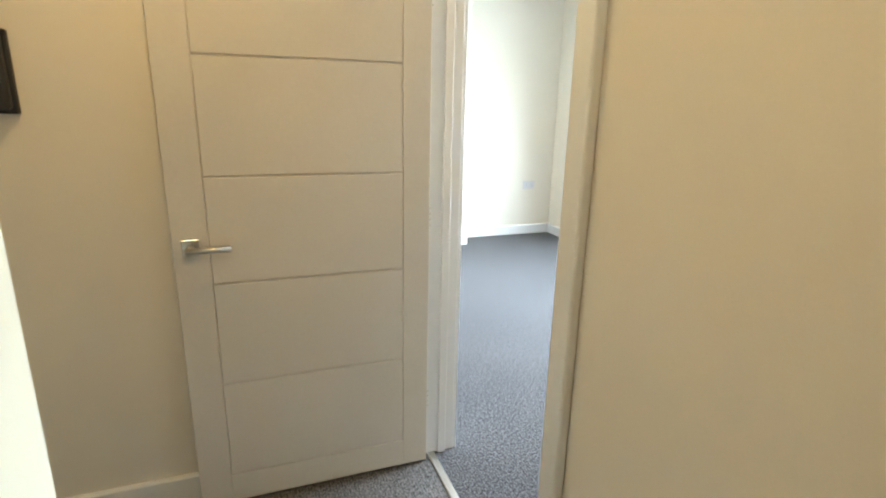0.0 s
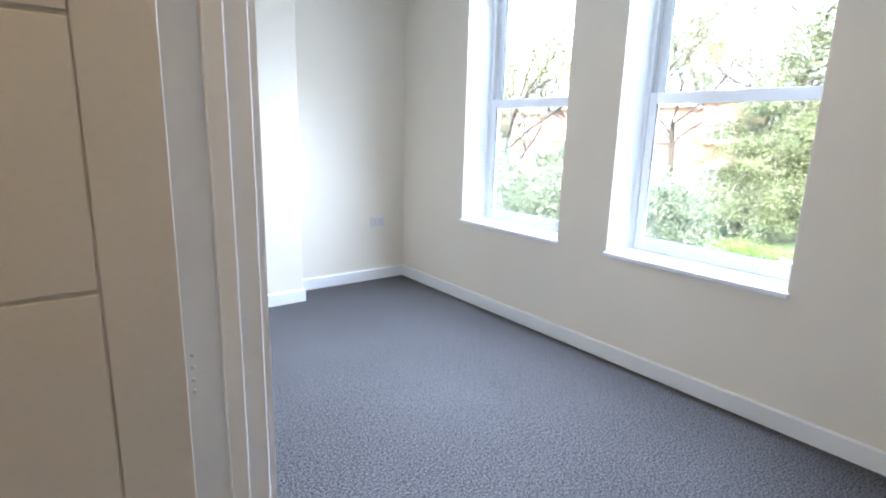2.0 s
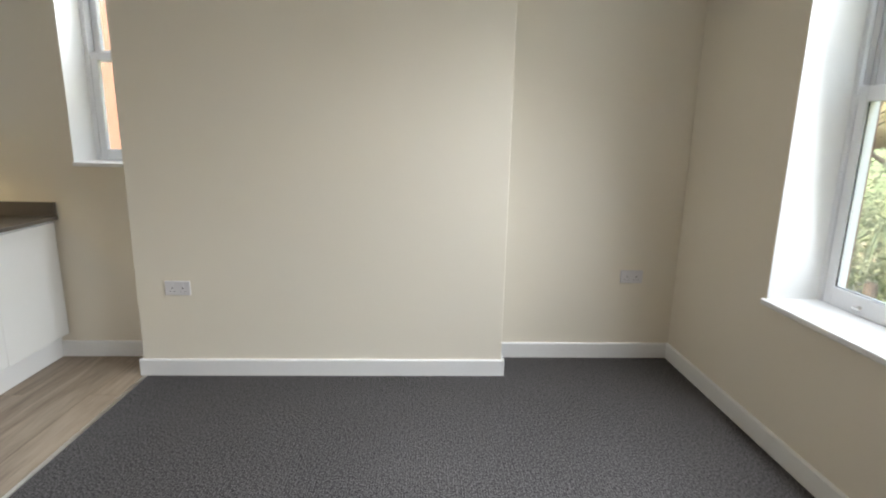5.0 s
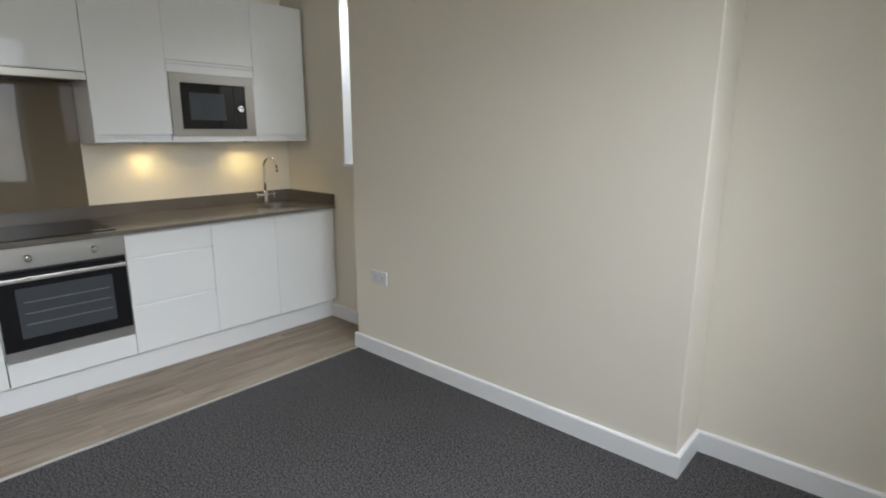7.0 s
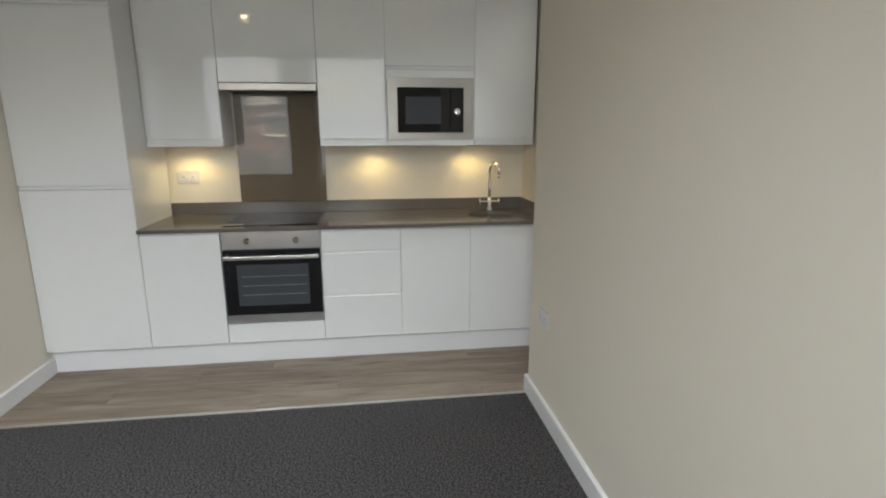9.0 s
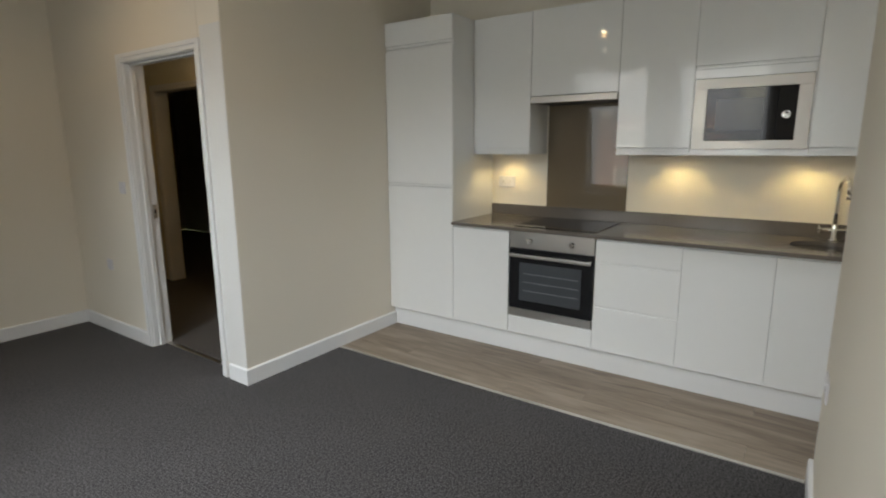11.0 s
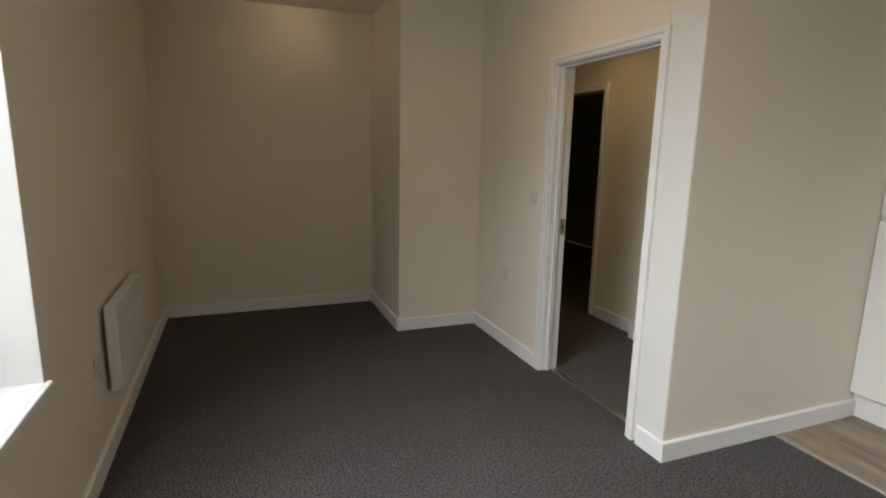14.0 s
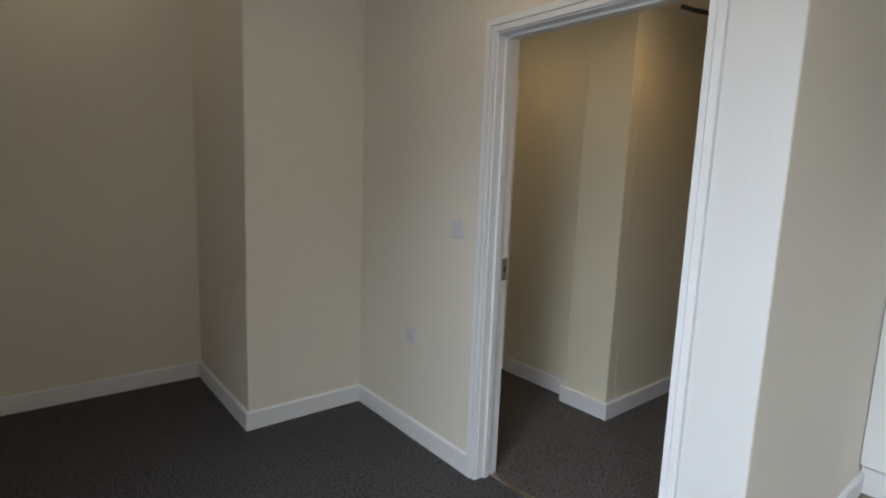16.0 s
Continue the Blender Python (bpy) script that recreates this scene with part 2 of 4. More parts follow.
M_BRICK = mat("buff_brick", (0.25, 0.165, 0.10), 0.85, vary=0.12, scale=3, fine=50, bump=0.3, rand=0.18)
M_MORTAR = mat("mortar", (0.20, 0.17, 0.14), 0.95, vary=0.1)
M_REDBRICK = mat("red_brick_wall", (0.21, 0.115, 0.088), 0.85, vary=0.2, scale=2, fine=14, bump=0.3, dist=0.01)
M_RENDER = mat("white_render", (0.66, 0.65, 0.62), 0.8, vary=0.06, scale=1)
M_SLATE = mat("grey_slate", (0.13, 0.135, 0.15), 0.6, vary=0.2, scale=1.5, fine=8, bump=0.4, dist=0.02)
M_BARK = mat("brown_bark", (0.045, 0.038, 0.032), 0.95, vary=0.35, scale=6, fine=40, bump=0.8, dist=0.02)
M_CARPAINT = mat("white_car_paint", (0.78, 0.79, 0.80), 0.12, vary=0.02, bump=0.0, coat=0.6)
M_CARGLASS = mat("dark_car_glass", (0.02, 0.025, 0.03), 0.05, bump=0.0)
M_FARPANE = mat("curtained_far_pane", (0.09, 0.10, 0.11), 0.12, vary=0.25, scale=1.2, fine=9, bump=0.0)
M_TYRE = mat("tyre_rubber", (0.02, 0.02, 0.02), 0.8)
M_RED = mat("red_enamel", (0.45, 0.06, 0.03), 0.4)
M_GARDEN = foliage("garden_tree_leaf", (0.085, 0.115, 0.05), (0.125, 0.155, 0.075), (0.18, 0.20, 0.12))
M_SPRING = foliage("spring_leaf", (0.075, 0.095, 0.03), (0.11, 0.13, 0.05), (0.16, 0.17, 0.08))
M_LAUREL = foliage("shrub_leaf", (0.055, 0.085, 0.05), (0.11, 0.145, 0.085), (0.20, 0.225, 0.16))
M_HEDGE = foliage("hedge_leaf", (0.06, 0.12, 0.015), (0.10, 0.17, 0.02), (0.15, 0.22, 0.035))


# ---- building helpers ----
ORIGIN = {}


def box(bm, x0, x1, y0, y1, z0, z1, bevel=0.0, seg=1):
    vs = [bm.verts.new((x, y, z)) for x in (x0, x1) for y in (y0, y1) for z in (z0, z1)]
    fs = [bm.faces.new([vs[i] for i in q]) for q in ((0, 1, 3, 2), (4, 6, 7, 5), (0, 4, 5, 1), (2, 3, 7, 6), (0, 2, 6, 4), (1, 5, 7, 3))]
    if bevel:
        edges = list({e for f in fs for e in f.edges})
        bmesh.ops.bevel(bm, geom=edges, offset=bevel, segments=seg, affect="EDGES", profile=0.5)


def tube(bm, pts, r, seg=10, r_end=None, cap=True):
    pts = [Vector(p) for p in pts]
    rings = []
    side = None
    for i, p in enumerate(pts):
        d = (pts[min(i + 1, len(pts) - 1)] - pts[max(i - 1, 0)]).normalized()
        if side is None:
            side = d.orthogonal().normalized()
        side = (side - d * side.dot(d)).normalized()
        up = d.cross(side)
        rr = r if r_end is None else r + (r_end - r) * i / (len(pts) - 1)
        rings.append([bm.verts.new(p + rr * (math.cos(2 * math.pi * k / seg) * side + math.sin(2 * math.pi * k / seg) * up)) for k in range(seg)])
    for a, b in zip(rings, rings[1:]):
        for k in range(seg):
            bm.faces.new((a[k], a[(k + 1) % seg], b[(k + 1) % seg], b[k])).smooth = True
    if cap:
        bm.faces.new(rings[0][::-1])
        bm.faces.new(rings[-1])


def lathe(bm, centre, axis, profile, seg=24):
    """Rings of (radius, height) turned about an axis; the first and last are closed."""
    c, a = Vector(centre), Vector(axis).normalized()
    s = a.orthogonal().normalized()
    u = a.cross(s)
    rings = [[bm.verts.new(c + a * h + max(r, 1e-4) * (math.cos(2 * math.pi * k / seg) * s + math.sin(2 * math.pi * k / seg) * u)) for k in range(seg)] for r, h in profile]
    for p, q in zip(rings, rings[1:]):
        for k in range(seg):
            bm.faces.new((p[k], p[(k + 1) % seg], q[(k + 1) % seg], q[k])).smooth = True
    bm.faces.new(rings[0][::-1])
    bm.faces.new(rings[-1])


def prism(bm, outline, axis, a, b):
    """A flat outline of (u, v) drawn out along x, y or z from a to b."""
    def at(u, v, w):
        return {"x": (w, u, v), "y": (u, w, v), "z": (u, v, w)}[axis]
    lo = [bm.verts.new(at(u, v, a)) for u, v in outline]
    hi = [bm.verts.new(at(u, v, b)) for u, v in outline]
    n = len(outline)
    for k in range(n):
        bm.faces.new((lo[k], lo[(k + 1) % n], hi[(k + 1) % n], hi[k]))
    bm.faces.new(lo[::-1])
    bm.faces.new(hi)


def thing(name, at, label, category, group="", kind=""):
    ob = new(name)
    ob.empty_display_size = 0.1
    ob.location = at
    ORIGIN[ob.name] = Vector(at)
    return tagged(ob, label, category, group, kind)


def part(name, bm, material, parent=None, label=""):
    """Links a bmesh, built in world places, as one mesh object under its thing or part."""
    bmesh.ops.recalc_face_normals(bm, faces=bm.faces[:])
    me = bpy.data.meshes.new(name)
    org = ORIGIN[parent.name] if parent else Vector((0, 0, 0))
    bm.transform(Matrix.Translation(-org))
    bm.to_mesh(me)
    bm.free()
    me.materials.append(material)
    ob = new(name, me)
    if parent:
        ob.parent = parent
    ORIGIN[ob.name] = org.copy()
    return tagged(ob, label) if label else ob


def boxes(name, material, specs, parent=None, bevel=0.0, label=""):
    bm = bmesh.new()
    for s in specs:
        box(bm, *s, bevel=bevel)
    return part(name, bm, material, parent, label)


def structure(name, material, specs, label, category, bevel=0.0):
    return tagged(boxes(name, material, specs, bevel=bevel), label, category, kind="structure")


# ---- structure ----
H, HH = 2.67, 2.40           # ceilings of room and hall
XW, YA, YB = 2.53, 3.177, 2.90
YS = -3.155                  # far end wall
XK = -1.98                   # wall behind the kitchen
W1, W2 = (1.225, 2.272), (-0.212, 0.826)
WZ0, WZ1 = 0.672, 2.56
KW = (-1.225, -0.80)
KZ0, KZ1 = 1.215, 2.42
DJ0, DJ1, DH = -1.162, -0.222, 2.045   # rough opening of the living-room door

structure("floor_carpet", M_CARPET, [(-0.773, XW, 0, YA, -0.2, 0), (-0.10, XW, YS, 0, -0.2, 0)], "grey ribbed loop-pile carpet over the living room", "carpet")
structure("floor_hall", M_HALLCARPET, [(-3.3, -0.10, -3.75, 0, -0.2, -0.001), (-3.3, -1.15, -6.5, -3.75, -0.2, -0.001)], "grey-brown carpet in the dim hallway", "carpet")
floor_wood = structure("floor_kitchen", M_GAP, [(-2.1, -0.773, 0, YA, -0.2, -0.008)], "oak-look plank floor strip along the kitchen units", "floor")

wall_east = structure("wall_east", M_WALL, [
    (XW, XW + 0.34, YS - 0.3, W2[0], -0.2, H), (XW, XW + 0.34, W2[1], W1[0], -0.2, H), (XW, XW + 0.34, W1[1], YA + 0.34, -0.2, H),
    (XW, XW + 0.34, *W2, -0.2, WZ0), (XW, XW + 0.34, *W1, -0.2, WZ0), (XW, XW + 0.34, *W2, WZ1, H), (XW, XW + 0.34, *W1, WZ1, H)],
    "cream painted outer wall with two tall sash windows", "wall")
structure("wall_north", M_WALL, [
    (XK - 0.14, KW[0], YA, YA + 0.34, -0.2, H), (KW[1], XW, YA, YA + 0.34, -0.2, H), (*KW, YA, YA + 0.34, -0.2, KZ0), (*KW, YA, YA + 0.34, KZ1, H)],
    "cream painted wall of alcove and kitchen end", "wall")
structure("chimney_breast", M_WALL, [(-0.785, 1.362, YB, YA, 0, H)], "cream painted chimney breast standing proud of the alcove", "wall", bevel=0.003)
structure("wall_kitchen", M_WALL, [(XK - 0.14, XK, 0, YA, -0.2, H)], "cream painted wall behind the kitchen units", "wall")
structure("wall_block", M_WALL, [(-3.3, 0, DJ1, 0, 0, H)], "cream painted wall between doorway and kitchen", "wall", bevel=0.003)
structure("wall_door", M_WALL, [(-0.13, 0, -3.75, DJ0, 0, H), (-0.13, 0, DJ0, DJ1, DH, H)], "cream painted wall with the doorway to the hall", "wall")
structure("wall_pier", M_WALL, [(0.0, 0.695, YS, -2.222, 0, H)], "cream boxed-out pier in the far corner", "wall", bevel=0.003)
structure("wall_south", M_WALL, [(0, XW, YS - 0.25, YS, -0.2, H)], "cream painted end wall of the living room", "wall")
structure("ceiling_room", M_CEIL, [(0, XW, YS, 0, H, H + 0.14), (XK - 0.14, XW, 0, YA, H, H + 0.14)], "pale cream painted ceiling", "ceiling")
structure("roof_slab", M_CEIL, [(-3.5, XW + 0.34, YS - 0.9, YA + 0.34, H + 0.145, H + 0.4)], "plain slab over the flat", "roof")

# hall
structure("wall_hall_west", M_HALLWALL, [(-1.29, -1.15, -3.75, -3.0, 0, HH), (-1.29, -1.15, -2.12, -1.16, 0, HH), (-1.29, -1.15, -3.0, -2.12, 2.06, HH)],
          "cream hall wall with a dark doorway", "wall")
structure("wall_hall_pier", M_HALLWALL, [(-1.15, -1.068, -1.465, -1.155, 0, HH)], "cream pier standing out of the hall wall", "wall", bevel=0.003)
structure("wall_passage", M_HALLWALL, [(-3.3, -1.29, -1.30, -1.155, 0, HH), (-1.29, -1.15, -1.16, -1.155, 0, HH)], "cream wall of the side passage", "wall")
structure("wall_passage_end", M_HALLWALL, [(-3.44, -3.3, -6.64, 0, 0, HH)], "cream end wall of the passage", "wall")
structure("wall_hall_end", M_HALLWALL, [(-1.15, -0.13, -3.9, -3.75, 0, HH)], "cream end wall of the hall", "wall")
structure("wall_store", M_HALLWALL, [(-1.29, -1.15, -6.5, -3.75, 0, HH), (-3.3, -1.15, -6.64, -6.5, 0, HH)], "plain wall of the unlit room off the hall", "wall")
structure("ceiling_hall", M_CEIL, [(-3.3, -0.13, -3.75, DJ1, HH, HH + 0.12), (-3.3, -1.15, -6.5, -3.75, HH, HH + 0.12)], "pale painted hall ceiling", "ceiling")


def skirting(name, runs, label="white gloss skirting board with an eased top edge"):
    """runs: (x0, y0, x1, y1, side) along a wall's face; side is the way it stands out."""
    bm = bmesh.new()
    t, h, e = 0.018, 0.102, 0.006
    for x0, y0, x1, y1, (sx, sy) in runs:
        prof = ((0, 0), (t, 0), (t, h - e), (t - e, h), (0, h))
        a = [bm.verts.new((x0 + sx * d, y0 + sy * d, z)) for d, z in prof]
        b = [bm.verts.new((x1 + sx * d, y1 + sy * d, z)) for d, z in prof]
        for k in range(5):
            bm.faces.new((a[k], a[(k + 1) % 5], b[(k + 1) % 5], b[k]))
        bm.faces.new(a[::-1])
        bm.faces.new(b)
    return tagged(part(name, bm, M_TRIM), label, "skirting board", kind="structure")


S = 0.018
skirting("baseboard_window_wall", [(XW, YS, XW, YA, (-1, 0))])
skirting("baseboard_alcove", [(1.362 + S, YA, XW - S, YA, (0, -1)), (1.362, YB - S, 1.362, YA, (1, 0))])
skirting("baseboard_breast", [(-0.785 - S, YB, 1.362, YB, (0, -1)), (-0.785, YB, -0.785, YA - S, (-1, 0))])
skirting("baseboard_kitchen_end", [(-1.433, YA, -0.785, YA, (0, -1))])
structure("trim_door_side", M_BOARD, [(0, 0.0035, -0.1985, -0.001, 0.103, 2.14)], "white painted board between the doorway and the wall's corner", "trim")
skirting("baseboard_block", [(-1.433, 0, S, 0, (0, 1)), (0, -0.172, 0, 0, (1, 0))])
skirting("baseboard_door_wall", [(0, -2.222 + S, 0, -1.192, (1, 0))])
skirting("baseboard_pier", [(0, -2.222, 0.695 + S, -2.222, (0, 1)), (0.695, YS + S, 0.695, -2.222, (1, 0))])
skirting("baseboard_far", [(0.695, YS, XW - S, YS, (0, 1))])
skirting("baseboard_hall", [(-1.15, -2.055, -1.15, -1.465, (1, 0)), (-1.068, -1.465 - S, -1.068, -1.155 + S, (1, 0)), (-1.15 + S, -1.465, -1.068, -1.465, (0, -1)),
                            (-3.3, -1.155, -1.068, -1.155, (0, 1)), (-3.3, DJ1, -0.20, DJ1, (0, -1)), (-0.13, -3.75, -0.13, -1.234, (-1, 0))])


def sash_window(name, y0, y1, z0, z1, parent_label, face="x"):
    """A box sash window in the wall's outer half: frame, two sashes one behind the other, board, catches and pulls."""
    win = tagged(thing(name, (XW + 0.2, (y0 + y1) / 2, z0), parent_label, "window"), kind="structure")
    xa = XW + 0.245                       # inner face of the frame
    zs = z0 + 0.028
    boxes("window_frame", M_UPVC, [(xa, xa + 0.115, y0, y0 + 0.03, zs, z1), (xa, xa + 0.115, y1 - 0.03, y1, zs, z1),
                                   (xa, xa + 0.115, y0 + 0.03, y1 - 0.03, z1 - 0.04, z1), (xa + 0.05, xa + 0.115, y0 + 0.03, y1 - 0.03, zs, zs + 0.02)], win, 0.002)
    boxes("parting_bead", M_UPVC, [(xa + 0.05, xa + 0.062, y0 + 0.03, y0 + 0.042, 1.68, z1 - 0.04), (xa + 0.05, xa + 0.062, y1 - 0.042, y1 - 0.03, 1.68, z1 - 0.04)], win)
    boxes("sash_track", M_GREYPL, [(xa + 0.018, xa + 0.046, y0 + 0.028, y0 + 0.034, 1.69, z1 - 0.04), (xa + 0.018, xa + 0.046, y1 - 0.034, y1 - 0.028, 1.69, z1 - 0.04)], win, 0.0, "grey balance track")
    bm = bmesh.new()
    box(bm, XW - 0.002, xa + 0.05, y0 + 0.001, y1 - 0.001, z0 + 0.001, zs - 0.0005)
    box(bm, XW - 0.022, XW - 0.002, y0 - 0.012, y1 + 0.012, z0, zs, 0.004)
    part("window_sill", bm, M_TRIM, win, "white painted window board")
    boxes("reveal_lining", M_REVEAL, [(XW + 0.001, xa, y0 - 0.001, y0 + 0.003, zs, z1), (XW + 0.001, xa, y1 - 0.003, y1 + 0.001, zs, z1), (XW + 0.001, xa, y0 + 0.003, y1 - 0.003, z1 - 0.003, z1 + 0.001)], win, 0.0, "bright white reveal")
    for nm, x, za, zb, low, top in (("lower_sash", xa + 0.004, zs + 0.002, 1.682, 0.085, 0.066), ("upper_sash", xa + 0.064, 1.622, z1 - 0.042, 0.058, 0.055)):
        a, b = y0 + 0.034, y1 - 0.034
        st = 0.048
        sash = boxes(nm, M_UPVC, [(x, x + 0.042, a, a + st, za, zb), (x, x + 0.042, b - st, b, za, zb), (x, x + 0.042, a + st, b - st, za, za + low), (x, x + 0.042, a + st, b - st, zb - top, zb)], win, 0.003)
        boxes("glazing_bead", M_DARK, [(x + 0.012, x + 0.018, a + st - 0.001, a + st + 0.003, za + low, zb - top), (x + 0.012, x + 0.018, b - st - 0.003, b - st + 0.001, za + low, zb - top),
                                       (x + 0.012, x + 0.018, a + st, b - st, za + low - 0.001, za + low + 0.003)], sash, 0.0, "thin black glazing seal")
        pane = boxes("pane", M_GLASS, [(x + 0.019, x + 0.023, a + st - 0.004, b - st + 0.004, za + low - 0.004, zb - top + 0.004)], sash)
        pane.visible_shadow = False
    for yy in (y0 + 0.25, y1 - 0.25):
        bm = bmesh.new()
        lathe(bm, (xa + 0.003, yy, zs + 0.035), (-1, 0, 0), ((0.013, 0), (0.013, 0.004), (0.008, 0.006), (0.007, 0.016), (0.004, 0.018)), 12)
        box(bm, xa - 0.019, xa - 0.012, yy - 0.022, yy + 0.022, zs + 0.030, zs + 0.040, 0.003)
        part("sash_lift", bm, M_CHROME, win, "small chrome sash lift")
        bm = bmesh.new()
        box(bm, xa + 0.008, xa + 0.044, yy - 0.024, yy + 0.024, 1.682, 1.687, 0.001)
        lathe(bm, (xa + 0.026, yy, 1.687), (0, 0, 1), ((0.011, 0), (0.011, 0.012), (0.005, 0.016)), 12)
        tube(bm, [(xa + 0.026, yy, 1.698), (xa + 0.026, yy - 0.02, 1.702), (xa + 0.014, yy - 0.034, 1.702)], 0.005, 8)
        part("sash_catch", bm, M_CHROME, win, "chrome fitch catch")
    return win


sash_window("window_1", *W1, WZ0, WZ1, "white double-hung sash window in a deep white reveal")
sash_window("window_2", *W2, WZ0, WZ1, "white double-hung sash window overlooking the street")


def kitchen_window():
    win = tagged(thing("window_3", (-1.0, YA + 0.2, KZ0), "small white sash window above the kitchen end", "window"), kind="structure")
    ya = YA + 0.225
    x0, x1, zs = KW[0], KW[1], KZ0 + 0.024
    boxes("window_frame", M_UPVC, [(x0, x0 + 0.03, ya, ya + 0.11, zs, KZ1), (x1 - 0.03, x1, ya, ya + 0.11, zs, KZ1), (x0 + 0.03, x1 - 0.03, ya, ya + 0.11, KZ1 - 0.035, KZ1)], win, 0.002)
    boxes("window_sill", M_TRIM, [(x0 + 0.001, x1 - 0.001, YA - 0.018, ya + 0.11, KZ0, zs)], win, 0.003, "white painted window board")
    boxes("reveal_lining", M_REVEAL, [(x0 - 0.001, x0 + 0.003, YA + 0.001, ya, zs, KZ1), (x1 - 0.003, x1 + 0.001, YA + 0.001, ya, zs, KZ1), (x0 + 0.003, x1 - 0.003, YA + 0.001, ya, KZ1 - 0.003, KZ1 + 0.001)], win, 0.0, "bright white reveal")
    for nm, y, za, zb in (("lower_sash", ya + 0.004, zs + 0.001, 1.90), ("upper_sash", ya + 0.058, 1.85, KZ1 - 0.037)):
        a, b, st = x0 + 0.032, x1 - 0.032, 0.042
        sash = boxes(nm, M_UPVC, [(a, a + st, y, y + 0.04, za, zb), (b - st, b, y, y + 0.04, za, zb), (a + st, b - st, y, y + 0.04, za, za + 0.07), (a + st, b - st, y, y + 0.04, zb - 0.05, zb)], win, 0.003)
        pane = boxes("pane", M_GLASS, [(a + st - 0.004, b - st + 0.004, y + 0.018, y + 0.022, za + 0.066, zb - 0.046)], sash)
        pane.visible_shadow = False
    return win


kitchen_window()


def architrave(bm, x, sx, y0, y1, z1, w=0.052):
    """A moulded door surround of two steps on the face x of a wall, standing out by sx."""
    d1, d2 = 0.013 * sx, 0.019 * sx
    for lo, hi, d in ((0.0, 0.022, d1), (0.026, w, d2), (0.022, 0.026, 0.008 * sx)):
        xa, xb = sorted((x, x + d))
        box(bm, xa, xb, y0 - hi, y0 - lo, 0, z1 + lo)
        box(bm, xa, xb, y1 + lo, y1 + hi, 0, z1 + lo)
        box(bm, xa, xb, y0 - hi, y1 + hi, z1 + lo, z1 + hi)


def living_room_door():
    door = tagged(thing("door_1", (-0.1, -0.25, 0), "white panelled door standing open against the hall wall", "door"), kind="structure")
    ya, yb, zh = -1.134, -0.258, 2.018
    lining = boxes("door_frame", M_TRIM, [(-0.13, 0, DJ0, ya, 0, zh), (-0.13, 0, yb, DJ1, 0, zh), (-0.13, 0, DJ0, DJ1, zh, DH),
                                          (-0.072, -0.040, ya, ya + 0.012, 0, zh), (-0.072, -0.040, yb - 0.012, yb, 0, zh), (-0.072, -0.040, ya, yb, zh - 0.012, zh)], door, 0.0015)
    bm = bmesh.new()
    architrave(bm, 0, 1, ya - 0.006, yb + 0.006, zh + 0.006)
    part("room_architrave", bm, M_TRIM, door)
    bm = bmesh.new()
    d = 0.026
    box(bm, -0.13 - d, -0.13, ya - 0.098, ya - 0.036, 0, zh + 0.09, 0.007, 3)
    box(bm, -0.13 - 0.008, -0.13, ya - 0.036, ya - 0.008, 0, zh + 0.03, 0.003)
    box(bm, -0.13 - d, -0.13, ya - 0.036, yb + 0.02, zh + 0.03, zh + 0.09, 0.007, 3)
    part("hall_architrave", bm, M_TRIM, door)
    boxes("strike_plate", M_STEEL, [(-0.120, -0.092, ya, ya + 0.003, 0.955, 1.055), (-0.114, -0.100, ya + 0.003, ya + 0.005, 0.985, 1.025)], lining, 0.0, "steel strike plate")
    boxes("latch_recess", M_DARK, [(-0.112, -0.101, ya + 0.004, ya + 0.006, 0.992, 1.018)], lining)
    # leaf, folded back along the hall wall
    xa, xb, y0, y1, z0, z1 = -0.970, -0.134, -0.302, -0.258, 0.008, 2.0
    gx0, gx1, gz = -0.866, -0.232, (0.12, 0.478, 0.834, 1.180, 1.536, 1.890)
    g = 0.006
    bm = bmesh.new()
    box(bm, xa, xb, y0 + 0.005, y1, z0, z1)
    yl, yf = y0, y0 + 0.005
    cuts = [z0] + [v for q in gz for v in (q - g / 2, q + g / 2)] + [z1]
    for k in range(0, len(cuts), 2):
        inner = 0 < k < len(cuts) - 2
        if inner:
            box(bm, gx0 + 0.002, gx1 - 0.002, yl, yf, cuts[k], cuts[k + 1], 0.0018)
    box(bm, xa, gx0 - 0.0005, yl, yf, z0, z1, 0.0012)
    box(bm, gx1 + 0.0005, xb, yl, yf, z0, z1, 0.0012)
    box(bm, gx0 - 0.0005, gx1 + 0.0005, yl, yf, z0, gz[0] - g / 2, 0.0012)
    box(bm, gx0 - 0.0005, gx1 + 0.0005, yl, yf, gz[-1] + g / 2, z1, 0.0012)
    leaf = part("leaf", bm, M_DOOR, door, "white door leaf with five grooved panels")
    bm = bmesh.new()
    hx, hz = -0.918, 0.962
    box(bm, hx - 0.026, hx + 0.026, y0 - 0.008, y0, hz - 0.026, hz + 0.026, 0.002)
    lathe(bm, (hx, y0 - 0.008, hz), (0, -1, 0), ((0.011, 0), (0.011, 0.036), (0.009, 0.040)), 14)
    tube(bm, [(hx - 0.012, y0 - 0.046, hz), (hx + 0.06, y0 - 0.046, hz), (hx + 0.118, y0 - 0.046, hz)], 0.0095, 12)
    part("door_handle", bm, M_STEEL, leaf, "brushed steel lever handle on a square rose")
    boxes("latch", M_STEEL, [(xa - 0.004, xa, y0 + 0.012, y0 + 0.034, hz - 0.05, hz + 0.05)], leaf)
